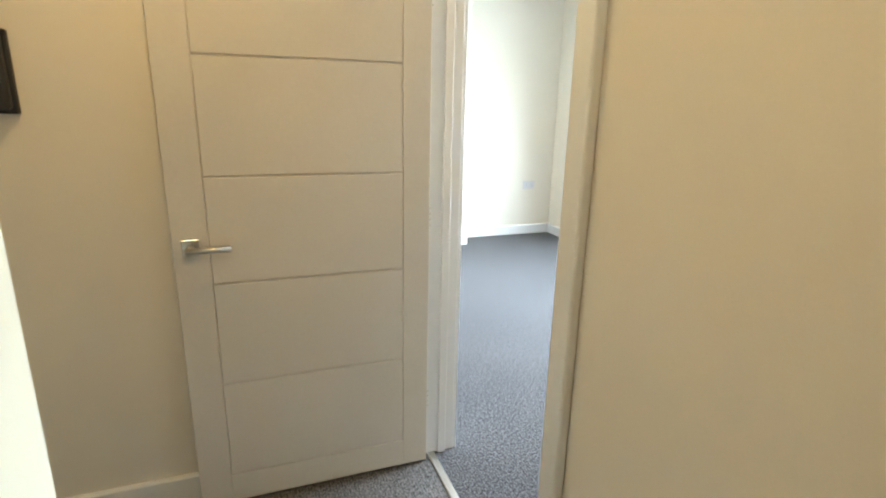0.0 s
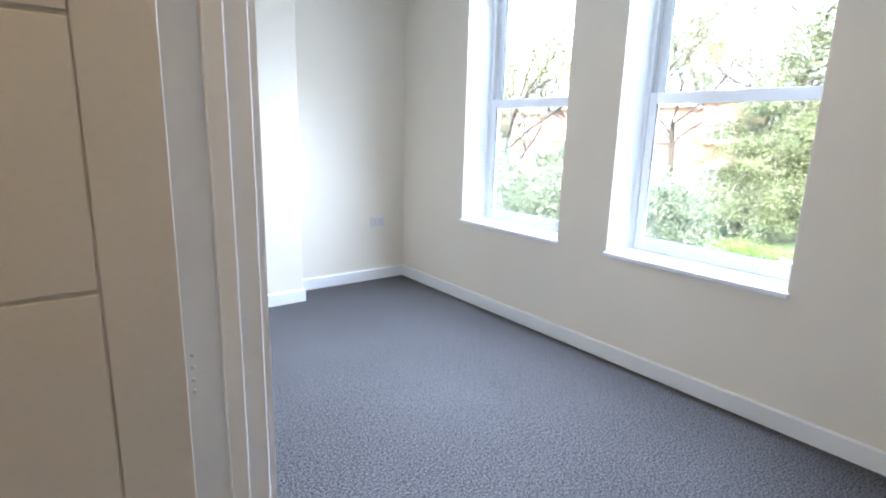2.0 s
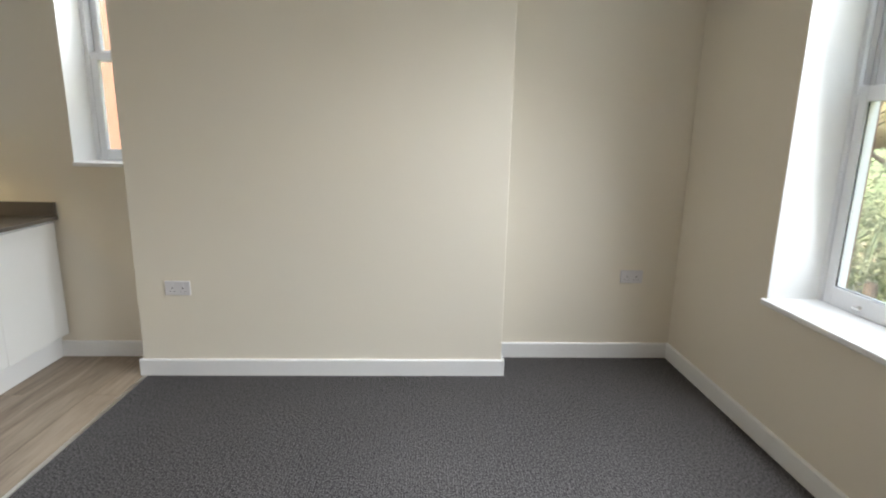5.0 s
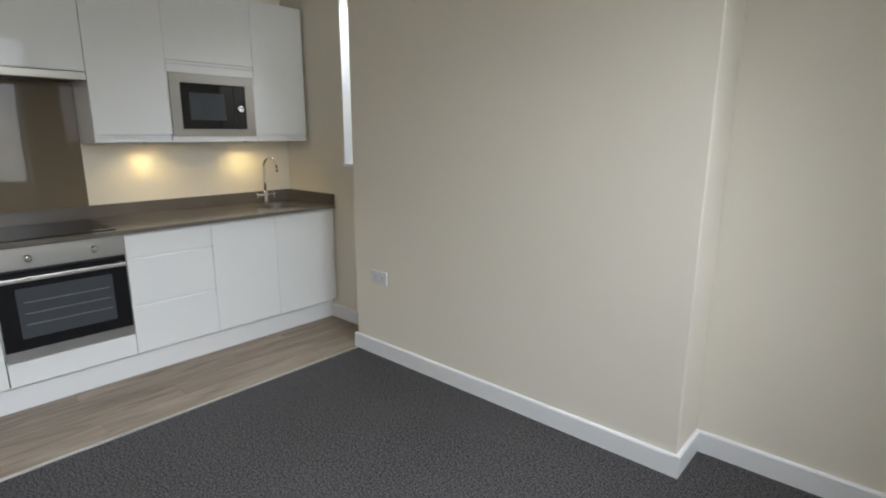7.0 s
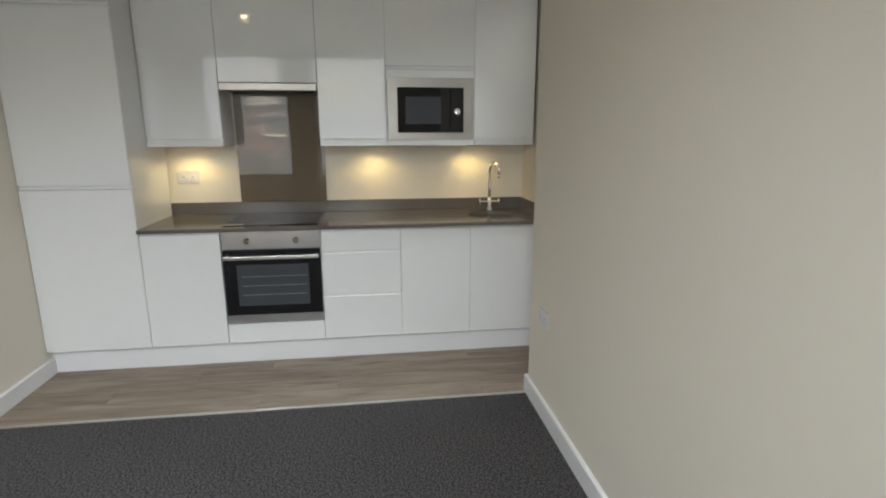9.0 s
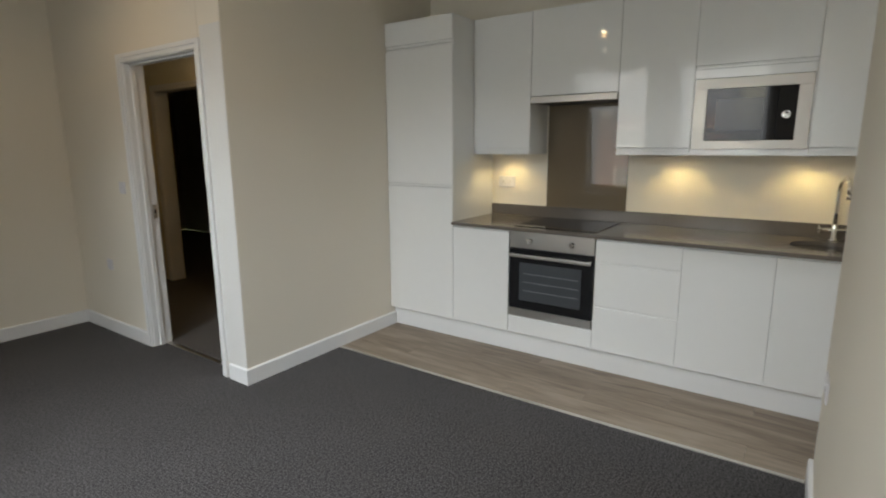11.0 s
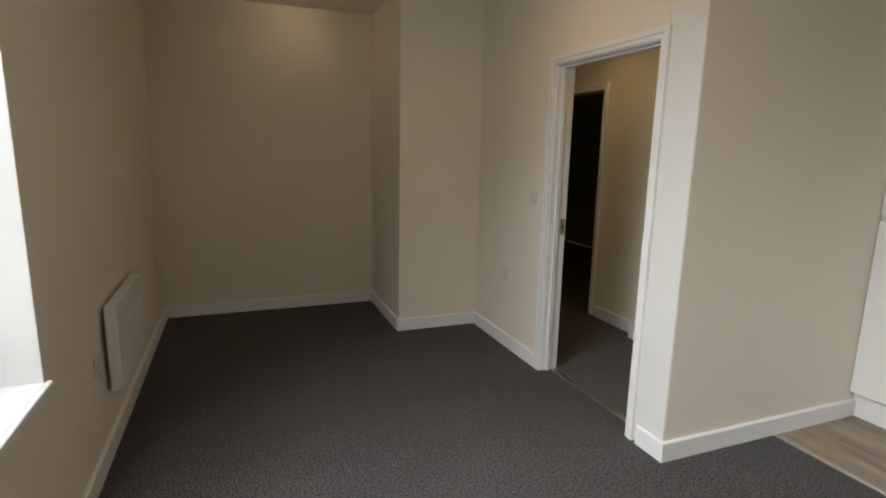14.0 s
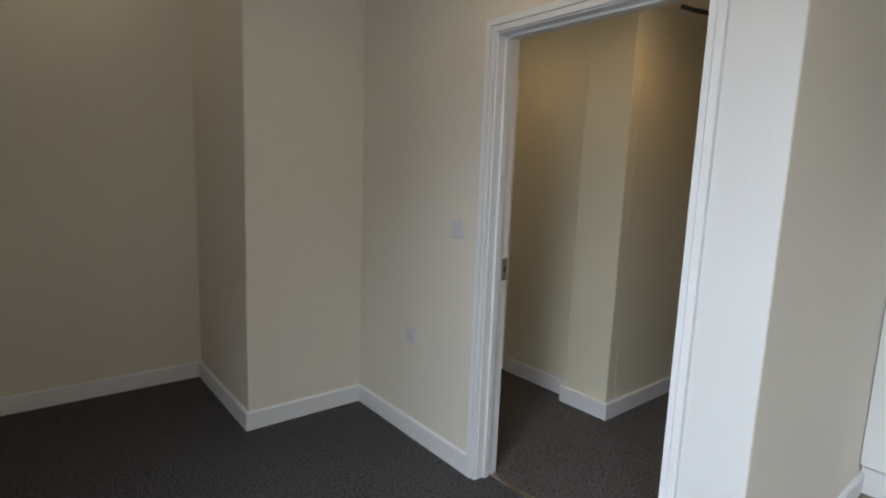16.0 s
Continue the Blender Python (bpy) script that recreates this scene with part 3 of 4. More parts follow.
    for zc in (0.26, 1.01, 1.76):
        bm = bmesh.new()
        lathe(bm, (-0.129, -0.2525, zc - 0.05), (0, 0, 1), ((0.0055, 0), (0.0055, 0.1)), 10)
        box(bm, -0.1335, -0.100, -0.2575, -0.2465, zc - 0.05, zc + 0.05)
        for q in (-0.032, -0.011, 0.011, 0.032):
            lathe(bm, (-0.116, -0.2575, zc + q), (0, -1, 0), ((0.004, 0), (0.003, 0.0012)), 8)
        part("hinge", bm, M_STEEL, door, "steel butt hinge")
    bm = bmesh.new()
    box(bm, -0.40, -0.19, y0 - 0.045, y0, 1.93, 1.985, 0.004)
    tube(bm, [(-0.30, y0 - 0.03, 1.99), (-0.20, -0.40, 2.004), (-0.145, -0.42, 2.01)], 0.008, 8)
    part("door_closer", bm, M_DARK, door, "dark overhead door closer with arm")
    boxes("threshold_strip", M_ALU, [(-0.115, -0.085, ya, yb, -0.002, 0.004)], door, 0.0015, "thin metal carpet strip")
    return door


living_room_door()


def hall_door():
    door = tagged(thing("door_2", (-1.15, -2.56, 0), "dark open doorway with a cream painted frame off the hall", "door"), kind="structure")
    ya, yb, zh = -2.975, -2.145, 2.035
    boxes("door_frame", M_TRIM, [(-1.29, -1.15, -3.0, ya, 0, zh), (-1.29, -1.15, yb, -2.12, 0, zh), (-1.29, -1.15, -3.0, -2.12, zh, 2.06)], door, 0.002)
    bm = bmesh.new()
    architrave(bm, -1.15, 1, ya - 0.006, yb + 0.006, zh + 0.006)
    part("hall_architrave", bm, M_TRIM, door)
    boxes("leaf", M_DOOR, [(-2.10, -1.295, -2.178, -2.138, 0.01, 2.03)], door, 0.002, "white door leaf swung into the dark room")
    boxes("strike_plate", M_STEEL, [(-1.185, -1.16, yb - 0.004, yb, 1.22, 1.38)], door)
    return door


hall_door()


# ---- kitchen ----
XF, XU, XP = -1.381, -1.667, -1.433
FT = 0.019                    # front thickness


def front(name, unit, y0, y1, z0, z1, xf, label=""):
    bm = bmesh.new()
    box(bm, xf - FT, xf, y0 - 0.0003, y1 + 0.0003, z0, z1, 0.002, 2)
    return part(name, bm, M_CAB, unit, label)


def lip(unit, y0, y1, z, xf, up=1):
    """The finger-pull profile: a shadow line and a slim white strip beside the front's edge."""
    boxes("finger_pull", M_CAB, [(xf - FT, xf - 0.004, y0 + 0.0015, y1 - 0.0015, z - 0.008 - 0.014, z - 0.008)], unit, 0.001)
    boxes("shadow_gap", M_CABIN, [(xf - FT, xf - 0.015, y0 + 0.002, y1 - 0.002, z - 0.008, z)], unit)


def tall_unit():
    y0, y1 = 0.004, 0.618
    u = thing("tall_cupboard", (XF - 0.3, 0.31, 0.15), "tall gloss white cupboard housing beside the worktop", "cupboard")
    boxes("body", M_CAB, [(XK + 0.003, XF - FT - 0.002, y0, y1, 0.152, 2.362)], u, 0.001)
    front("top_door", u, y0, y1, 1.186, 2.158, XF)
    front("bottom_door", u, y0, y1, 0.155, 1.158, XF)
    front("top_panel", u, y0, y1, 2.196, 2.362, XF)
    lip(u, y0, y1, 2.196, XF)
    lip(u, y0, y1, 1.186, XF)
    return u


tall_unit()


def base_unit(name, y0, y1, label, drawers=()):
    u = thing(name, (XF - 0.3, (y0 + y1) / 2, 0.15), label, "cupboard", "kitchen base units")
    boxes("body", M_CABIN, [(XK + 0.003, XF - FT - 0.002, y0, y1, 0.152, 0.885)], u)
    boxes("rail_gap", M_CABIN, [(XF - FT - 0.002, XF - FT + 0.006, y0 + 0.002, y1 - 0.002, 0.872, 0.888)], u)
    if not drawers:
        front("door", u, y0, y1, 0.155, 0.874, XF)
    zs = [0.155, *drawers, 0.880]
    for a, b in zip(zs, zs[1:]):
        if drawers:
            front("drawer_front", u, y0, y1, a + (0.0 if a == 0.155 else 0.006), b - 0.006, XF)
            boxes("drawer_gap", M_CABIN, [(XF - FT, XF - 0.007, y0 + 0.0015, y1 - 0.0015, b - 0.006, b + 0.006)] if b < 0.8 else [(XF - FT, XF - 0.010, y0 + 0.002, y1 - 0.002, b - 0.006, b)], u)
    return u


base_unit("base_cupboard", 0.622, 1.086, "gloss white base cupboard with a plain handleless door")
base_unit("drawer_unit", 1.700, 2.203, "gloss white unit of three handleless drawers", (0.449, 0.738))
base_unit("base_cupboard", 2.205, 2.662, "gloss white base cupboard with a plain handleless door")
base_unit("base_cupboard", 2.664, 3.166, "gloss white base cupboard under the sink")
tagged(boxes("plinth", M_PLINTH, [(XP - 0.016, XP, 0.004, 3.17, 0.0, 0.15)], bevel=0.001), "white plinth under the kitchen units", "plinth")


def oven():
    u = thing("oven", (XF - 0.3, 1.393, 0.15), "built-in stainless steel oven with black glass door", "oven")
    y0, y1 = 1.092, 1.696
    boxes("housing", M_CABIN, [(XK + 0.003, XF - 0.022, y0, y1, 0.152, 0.885)], u)
    front("filler_panel", u, y0, y1, 0.155, 0.282, XF, "white filler panel below the oven")
    boxes("control_panel", M_STEEL, [(XF - 0.02, XF + 0.002, y0 + 0.003, y1 - 0.003, 0.772, 0.886)], u, 0.002)
    for yy in (1.248, 1.545):
        bm = bmesh.new()
        lathe(bm, (XF + 0.002, yy, 0.826), (1, 0, 0), ((0.021, 0), (0.021, 0.004), (0.017, 0.006), (0.0155, 0.022), (0.012, 0.024)), 20)
        box(bm, XF + 0.024, XF + 0.027, yy - 0.0025, yy + 0.0025, 0.812, 0.841)
        part("knob", bm, M_CHROME, u, "chrome control knob")
    door = boxes("door", M_BLACK, [(XF - 0.02, XF + 0.004, y0 + 0.003, y1 - 0.003, 0.342, 0.764)], u, 0.002, "black glass oven door")
    boxes("window", M_OVENIN, [(XF + 0.004, XF + 0.0052, y0 + 0.082, y1 - 0.082, 0.405, 0.672)], door, 0.0, "grey see-through oven window")
    for zz in (0.475, 0.535, 0.595):
        boxes("rack_bar", M_OVENBAR, [(XF + 0.0052, XF + 0.0060, y0 + 0.11, y1 - 0.10, zz, zz + 0.003)], door)
    bm = bmesh.new()
    box(bm, XF + 0.030, XF + 0.042, y0 + 0.012, y1 - 0.012, 0.712, 0.736, 0.005, 2)
    for yy in (y0 + 0.03, y1 - 0.03):
        box(bm, XF + 0.003, XF + 0.032, yy - 0.010, yy + 0.010, 0.715, 0.733, 0.002)
    part("handle", bm, M_STEEL, door, "steel bar handle")
    boxes("bottom_trim", M_STEEL, [(XF - 0.02, XF + 0.003, y0 + 0.003, y1 - 0.003, 0.286, 0.339)], u, 0.002)
    boxes("vent_gap", M_DARK, [(XF - 0.02, XF - 0.004, y0 + 0.004, y1 - 0.004, 0.764, 0.772)], u)
    return u


oven()


def worktop():
    """One slab with a round hole for the bowl, a front edge with a small bevel, and upstands."""
    u = thing("worktop", (-1.68, 1.9, 0.89), "polished grey-brown stone worktop with matching upstand", "worktop")
    x0, x1, y0, y1, z0, z1 = XK + 0.002, -1.358, 0.620, 3.172, 0.890, 0.912
    cx, cy, r = -1.665, 2.87, 0.168
    bm = bmesh.new()
    box(bm, x0, x1, y0, cy - 0.22, z0, z1)
    box(bm, x0, x1, cy + 0.22, y1, z0, z1)
    corners = [math.atan2(sy, sx) % (2 * math.pi) for sx in (x0 - cx, x1 - cx) for sy in (-0.22, 0.22)]
    angles = sorted([2 * math.pi * (k + 0.5) / 32 for k in range(32)] + corners)
    n = len(angles)
    ring, sq = [], []
    for a in angles:
        c, s = math.cos(a), math.sin(a)
        f = min((x1 - cx if c > 0 else cx - x0) / abs(c) if abs(c) > 1e-6 else 9, 0.22 / abs(s) if abs(s) > 1e-6 else 9)
        ring.append((cx + r * c, cy + r * s))
        sq.append((cx + f * c, cy + f * s))
    rt, st, rb, sb = ([bm.verts.new((x, y, z)) for x, y in pts] for pts, z in ((ring, z1), (sq, z1), (ring, z0), (sq, z0)))
    for k in range(n):
        j = (k + 1) % n
        bm.faces.new((rt[k], rt[j], st[j], st[k]))
        bm.faces.new((rb[k], sb[k], sb[j], rb[j]))
        bm.faces.new((rt[k], rb[k], rb[j], rt[j]))
        bm.faces.new((st[k], st[j], sb[j], sb[k]))
    part("slab", bm, M_TOP, u)
    boxes("upstand", M_TOP, [(x0, x0 + 0.014, y0, y1 - 0.014, z1 + 0.0005, 0.998), (x0, x1 - 0.004, y1 - 0.014, y1, z1 + 0.0005, 0.998)], u, 0.001)
    return u


worktop()

sink = thing("sink", (-1.665, 2.87, 0.9), "round stainless steel sink bowl set under the worktop", "sink")
bm = bmesh.new()
lathe(bm, (-1.665, 2.87, 0.7), (0, 0, 1), ((0.178, 0.1895), (0.178, 0.186), (0.169, 0.184), (0.160, 0.11), (0.150, 0.075), (0.04, 0.06), (0.045, 0.05), (0.155, 0.062), (0.17, 0.10), (0.172, 0.18)), 36)
# The recess's darkness is partly in this steel's colour.
part("bowl", bm, M_SINK, sink)
bm = bmesh.new()
lathe(bm, (-1.665, 2.87, 0.757), (0, 0, 1), ((0.038, 0.0), (0.038, 0.006), (0.028, 0.007), (0.01, 0.004)), 20)
part("drain", bm, M_CHROME, sink)

tap = thing("tap", (-1.905, 2.905, 0.912), "chrome swan-neck mixer tap with cross handles", "tap")
bm = bmesh.new()
tx, ty = -1.905, 2.905
lathe(bm, (tx, ty, 0.912), (0, 0, 1), ((0.026, 0), (0.026, 0.008), (0.018, 0.014), (0.016, 0.085), (0.012, 0.095)), 20)
part("base", bm, M_CHROME, tap)
bm = bmesh.new()
arc = [(tx, ty, 0.99), (tx, ty, 1.08), (tx, ty, 1.17)] + [(tx + 0.062 - 0.062 * math.cos(a), ty + 0.02 * (1 - math.cos(a)), 1.20 + 0.070 * math.sin(a)) for a in (0, 0.4, 0.8, 1.2, 1.57, 1.95, 2.35, 2.75)]
arc.append((tx + 0.124, ty + 0.04, 1.185))
tube(bm, arc, 0.0105, 12)
part("spout", bm, M_CHROME, tap)
bm = bmesh.new()
lathe(bm, (tx + 0.124, ty + 0.04, 1.186), (0, 0, -1), ((0.012, 0), (0.013, 0.004), (0.013, 0.024), (0.010, 0.026)), 16)
part("nozzle", bm, M_CHROME, tap)
bm = bmesh.new()
tube(bm, [(tx, ty - 0.062, 0.972), (tx, ty, 0.972), (tx, ty + 0.062, 0.972)], 0.011, 12)
part("bridge", bm, M_CHROME, tap)
for s in (-1, 1):
    bm = bmesh.new()
    lathe(bm, (tx, ty + s * 0.062, 0.972), (0, s, 0), ((0.013, 0), (0.014, 0.012), (0.010, 0.016)), 14)
    for a in range(4):
        v = Vector((math.cos(a * math.pi / 2 + 0.4), 0, math.sin(a * math.pi / 2 + 0.4)))
        p = Vector((tx, ty + s * 0.072, 0.972))
        tube(bm, [p, p + v * 0.014, p + v * 0.026], 0.0045, 8)
    part("cross_handle", bm, M_CHROME, tap)

hob = thing("hob", (-1.70, 1.39, 0.912), "black glass ceramic hob set on the worktop", "hob")
boxes("glass_top", M_BLACK, [(-1.945, -1.43, 1.10, 1.68, 0.9125, 0.918)], hob, 0.002)

splash = tagged(boxes("splashback", M_SPLASH, [(XK + 0.001, XK + 0.008, 1.098, 1.702, 0.9985, 1.76)], bevel=0.001), "taupe glass splashback behind the hob", "splashback")


def wall_unit(name, y0, y1, z0, label, z_front=None, hood=False):
    u = thing(name, (XU - 0.15, (y0 + y1) / 2, z0), label, "cupboard", "kitchen wall units")
    zf = z_front if z_front else z0 + 0.045
    boxes("body", M_CAB, [(XK + 0.003, XU - FT - 0.002, y0 + 0.0005, y1 - 0.0005, z0, 2.362)], u, 0.001)
    front("door", u, y0, y1, zf, 2.362, XU)
    if not hood:
        lip(u, y0, y1, zf, XU)
        boxes("bottom_rail", M_CAB, [(XU - FT, XU - 0.001, y0 + 0.0005, y1 - 0.0005, z0, zf - 0.024)], u, 0.001)
    return u


wall_unit("wall_cupboard", 0.622, 1.086, 1.398, "gloss white handleless wall cupboard")
wall_unit("hood_cupboard", 1.090, 1.698, 1.775, "gloss white wall cupboard over the cooker hood", 1.798, True)
wall_unit("wall_cupboard", 1.702, 2.140, 1.398, "gloss white handleless wall cupboard beside the hood")
wall_unit("wall_cupboard", 2.738, 3.155, 1.398, "gloss white handleless wall cupboard at the kitchen end")
mw_unit = wall_unit("microwave_cupboard", 2.142, 2.736, 1.836, "gloss white wall cupboard over the microwave", 1.912)
boxes("side_panel", M_CAB, [(XK + 0.003, XU - 0.002, 2.142, 2.148, 1.398, 1.836), (XK + 0.003, XU - 0.002, 2.730, 2.736, 1.398, 1.836), (XK + 0.003, XU - 0.002, 2.148, 2.730, 1.398, 1.434)], mw_unit)

hood = thing("cooker_hood", (XU - 0.15, 1.394, 1.74), "slim stainless steel cooker hood under the cupboard", "cooker hood")
boxes("body", M_STEEL, [(XK + 0.01, XU - 0.03, 1.092, 1.696, 1.752, 1.774)], hood, 0.001)
boxes("visor", M_MWTRIM, [(XU - 0.03, XU + 0.012, 1.092, 1.696, 1.748, 1.793)], hood, 0.003)
boxes("filter", M_DARK, [(XK + 0.06, XU - 0.05, 1.13, 1.66, 1.748, 1.752)], hood)


def microwave():
    u = thing("microwave", (XU - 0.15, 2.44, 1.434), "built-in stainless steel microwave with black glass front", "microwave")
    y0, y1, z0, z1 = 2.150, 2.728, 1.4345, 1.834
    boxes("body", M_DARK, [(XK + 0.02, XU - 0.018, y0 + 0.004, y1 - 0.004, z0 + 0.003, z1 - 0.003)], u)
    boxes("trim_frame", M_MWTRIM, [(XU - 0.018, XU + 0.004, y0, y1, z0, z0 + 0.048), (XU - 0.018, XU + 0.004, y0, y1, z1 - 0.058, z1),
                                  (XU - 0.018, XU + 0.004, y0, y0 + 0.066, z0 + 0.048, z1 - 0.058), (XU - 0.018, XU + 0.004, y1 - 0.066, y1, z0 + 0.048, z1 - 0.058)], u, 0.001)
    door = boxes("door", M_BLACK, [(XU - 0.016, XU + 0.008, y0 + 0.067, y1 - 0.158, z0 + 0.049, z1 - 0.059)], u, 0.002, "black glass microwave door")
    boxes("window", M_OVENIN, [(XU + 0.008, XU + 0.009, y0 + 0.118, y1 - 0.222, z0 + 0.105, z1 - 0.118)], door, 0.0, "dark grey see-through window")
    panel = boxes("control_panel", M_BLACK, [(XU - 0.016, XU + 0.007, y1 - 0.156, y1 - 0.067, z0 + 0.049, z1 - 0.059)], u, 0.002)
    bm = bmesh.new()
    lathe(bm, (XU + 0.007, y1 - 0.112, z0 + 0.185), (1, 0, 0), ((0.023, 0), (0.023, 0.010), (0.021, 0.014), (0.013, 0.0145), (0.012, 0.011), (0.004, 0.011)), 24)
    part("dial", bm, M_CHROME, panel, "chrome ring dial")
    return u


microwave()


def led(y):
    u = thing("cupboard_light", (-1.84, y, 1.397), "small round warm light under the wall cupboards", "light", "lights under the wall cupboards")
    bm = bmesh.new()
    lathe(bm, (-1.84, y, 1.397), (0, 0, -1), ((0.034, 0), (0.034, 0.006), (0.026, 0.007), (0.026, 0.004)), 20)
    part("rim", bm, M_STEEL, u)
    bm = bmesh.new()
    lathe(bm, (-1.84, y, 1.393), (0, 0, -1), ((0.025, -0.001), (0.025, 0.001)), 20)
    part("lens", bm, M_LED, u)


for yy in (0.82, 2.05, 2.75):
    led(yy)

tagged(boxes("trim_floor_joint", M_ALU, [(-0.784, -0.760, 0.02, YB - 0.02, -0.003, 0.004)], bevel=0.0015), "thin metal strip where carpet meets plank floor", "floor trim", kind="structure")


# ---- fittings ----
def socket(at, normal, label, gang=2, switch_only=False, plate=M_PLASTIC):
    """A wall plate with rocker switches and pin holes; normal is the way it faces."""
    w = 0.146 if gang == 2 else 0.086
    u = thing("light_switch" if switch_only else "power_socket", at, label, "switch" if switch_only else "socket")
    n = Vector(normal)
    side = Vector((0, 0, 1)).cross(n)
    m = Matrix.Translation(at) @ Matrix((side, Vector((0, 0, 1)), n)).transposed().to_4x4()
    org = Vector(at)

    def piece(name, specs, material, bevel=0.0):
        bm = bmesh.new()
        for s in specs:
            box(bm, *s, bevel=bevel)
        bm.transform(m)
        return part(name, bm, material, u)
    piece("plate", [(-w / 2, w / 2, -0.043, 0.043, 0.0, 0.009)], plate, 0.003)
    if switch_only:
        piece("rocker", [(-0.006, 0.006, -0.011, 0.011, 0.009, 0.013)], plate, 0.001)
        return u
    for k in range(gang):
        cx = (k - (gang - 1) / 2) * 0.06
        piece("rocker", [(cx - 0.006, cx + 0.006, 0.014, 0.032, 0.009, 0.013)], plate, 0.001)
        piece("pin_hole", [(cx - 0.004, cx + 0.004, -0.004, 0.006, 0.0088, 0.0094), (cx - 0.015, cx - 0.008, -0.022, -0.018, 0.0088, 0.0094), (cx + 0.008, cx + 0.015, -0.022, -0.018, 0.0088, 0.0094)], M_PIN)
    return u


socket((-0.546, YB, 0.542), (0, -1, 0), "white double power socket on the chimney breast")
socket((2.236, YA, 0.560), (0, -1, 0), "white double power socket low in the alcove")
socket((XK, 0.752, 1.178), (1, 0, 0), "white double power socket above the worktop")
socket((0, -1.690, 0.562), (1, 0, 0), "white single power socket on the door wall", 1)
socket((0, -1.338, 1.175), (1, 0, 0), "white light switch beside the doorway", 1, True)
socket((XW, -2.82, 0.552), (-1, 0, 0), "white single power socket by the far corner", 1)
socket((XW, -0.845, 0.50), (-1, 0, 0), "white fused outlet plate beside the heater", 1, True)


def heater():
    u = thing("panel_heater", (2.49, -1.325, 0.313), "slim white electric panel heater fixed to the wall", "heater")
    y0, y1, z0, z1, xf, xb = -1.682, -0.968, 0.313, 0.736, 2.455, 2.508
    boxes("casing", M_HEAT, [(xf + 0.006, xb, y0, y1, z0, z1)], u, 0.006)
    boxes("front_panel", M_HEAT, [(xf, xf + 0.006, y0 + 0.004, y1 - 0.004, z0 + 0.006, z1 - 0.105)], u, 0.002)
    boxes("grille_band", M_HEAT, [(xf + 0.001, xf + 0.006, y0 + 0.004, y1 - 0.004, z1 - 0.012, z1 - 0.003), (xf + 0.001, xf + 0.006, y1 - 0.03, y1 - 0.004, z1 - 0.1, z1 - 0.012), (xf + 0.001, xf + 0.006, y0 + 0.004, y0 + 0.03, z1 - 0.1, z1 - 0.012)], u)
    for k in range(8):
        z = z1 - 0.098 + k * 0.0108
        boxes("louvre", M_HEAT, [(xf + 0.001, xf + 0.006, y0 + 0.03, y1 - 0.03, z, z + 0.006)], u)
    for yy in (y0 + 0.12, y1 - 0.12):
        boxes("bracket", M_STEEL, [(xb, XW, yy - 0.02, yy + 0.02, z0 + 0.06, z1 - 0.06)], u)
    bm = bmesh.new()
    tube(bm, [(2.50, y1 - 0.01, 0.36), (2.50, y1 + 0.03, 0.335), (2.508, y1 + 0.075, 0.36), (2.515, y1 + 0.115, 0.44), (2.519, y1 + 0.122, 0.462)], 0.004, 8)
    part("cable", bm, M_PLASTIC, u, "white flex looping to the outlet")


heater()


def downlight(x, y, z):
    u = thing("downlight", (x, y, z), "recessed ceiling downlight with a lit warm bulb", "light", "recessed ceiling lights")
    bm = bmesh.new()
    lathe(bm, (x, y, z), (0, 0, -1), ((0.048, 0), (0.048, 0.004), (0.038, 0.006), (0.034, 0.002)), 24)
    part("rim", bm, M_STEEL, u)
    bm = bmesh.new()
    lathe(bm, (x, y, z - 0.004), (0, 0, -1), ((0.033, -0.003), (0.033, 0.006), (0.030, 0.018), (0.020, 0.026), (0.002, 0.029)), 20)
    part("bulb", bm, M_BULB, u)


for px, py in ROOM_LAMPS:
    downlight(px, py, H)
for px, py in HALL_LAMPS:
    downlight(px, py, HH)

phone = thing("entry_phone", (-1.35, DJ1, 1.36), "black wall-mounted door-entry handset in the hall", "entry phone")
boxes("back_plate", M_DARK, [(-1.41, -1.315, DJ1 - 0.022, DJ1, 1.36, 1.58)], phone, 0.004)
boxes("handset", M_DARK, [(-1.375, -1.322, DJ1 - 0.055, DJ1 - 0.022, 1.37, 1.57)], phone, 0.008)


# ---- outside ----
GZ = -3.6                     # street level below this upper floor
rng = np.random.default_rng(7)


def leaf_mesh(name, centres, size, material, parent, label=""):
    """Many small bent leaves, each turned its own way, about the given centres."""
    n = len(centres)
    c = np.asarray(centres)
    a = rng.normal(size=(n, 3))
    a /= np.linalg.norm(a, axis=1)[:, None]
    b = np.cross(a, rng.normal(size=(n, 3)))
    b /= np.linalg.norm(b, axis=1)[:, None]
    nrm = np.cross(a, b)
    s = size * rng.uniform(0.6, 1.4, (n, 1))
    v = np.stack([c - a * s, c - b * s * 0.45 + nrm * s * 0.12, c + a * s, c + b * s * 0.45 + nrm * s * 0.12], 1).reshape(-1, 3)
    v -= np.array(ORIGIN[parent.name])
    me = bpy.data.meshes.new(name)
    me.from_pydata(v.tolist(), [], np.arange(4 * n).reshape(n, 4).tolist())
    me.materials.append(material)
    ob = new(name, me)
    ob.parent = parent
    ORIGIN[ob.name] = ORIGIN[parent.name].copy()
    return tagged(ob, label) if label else ob


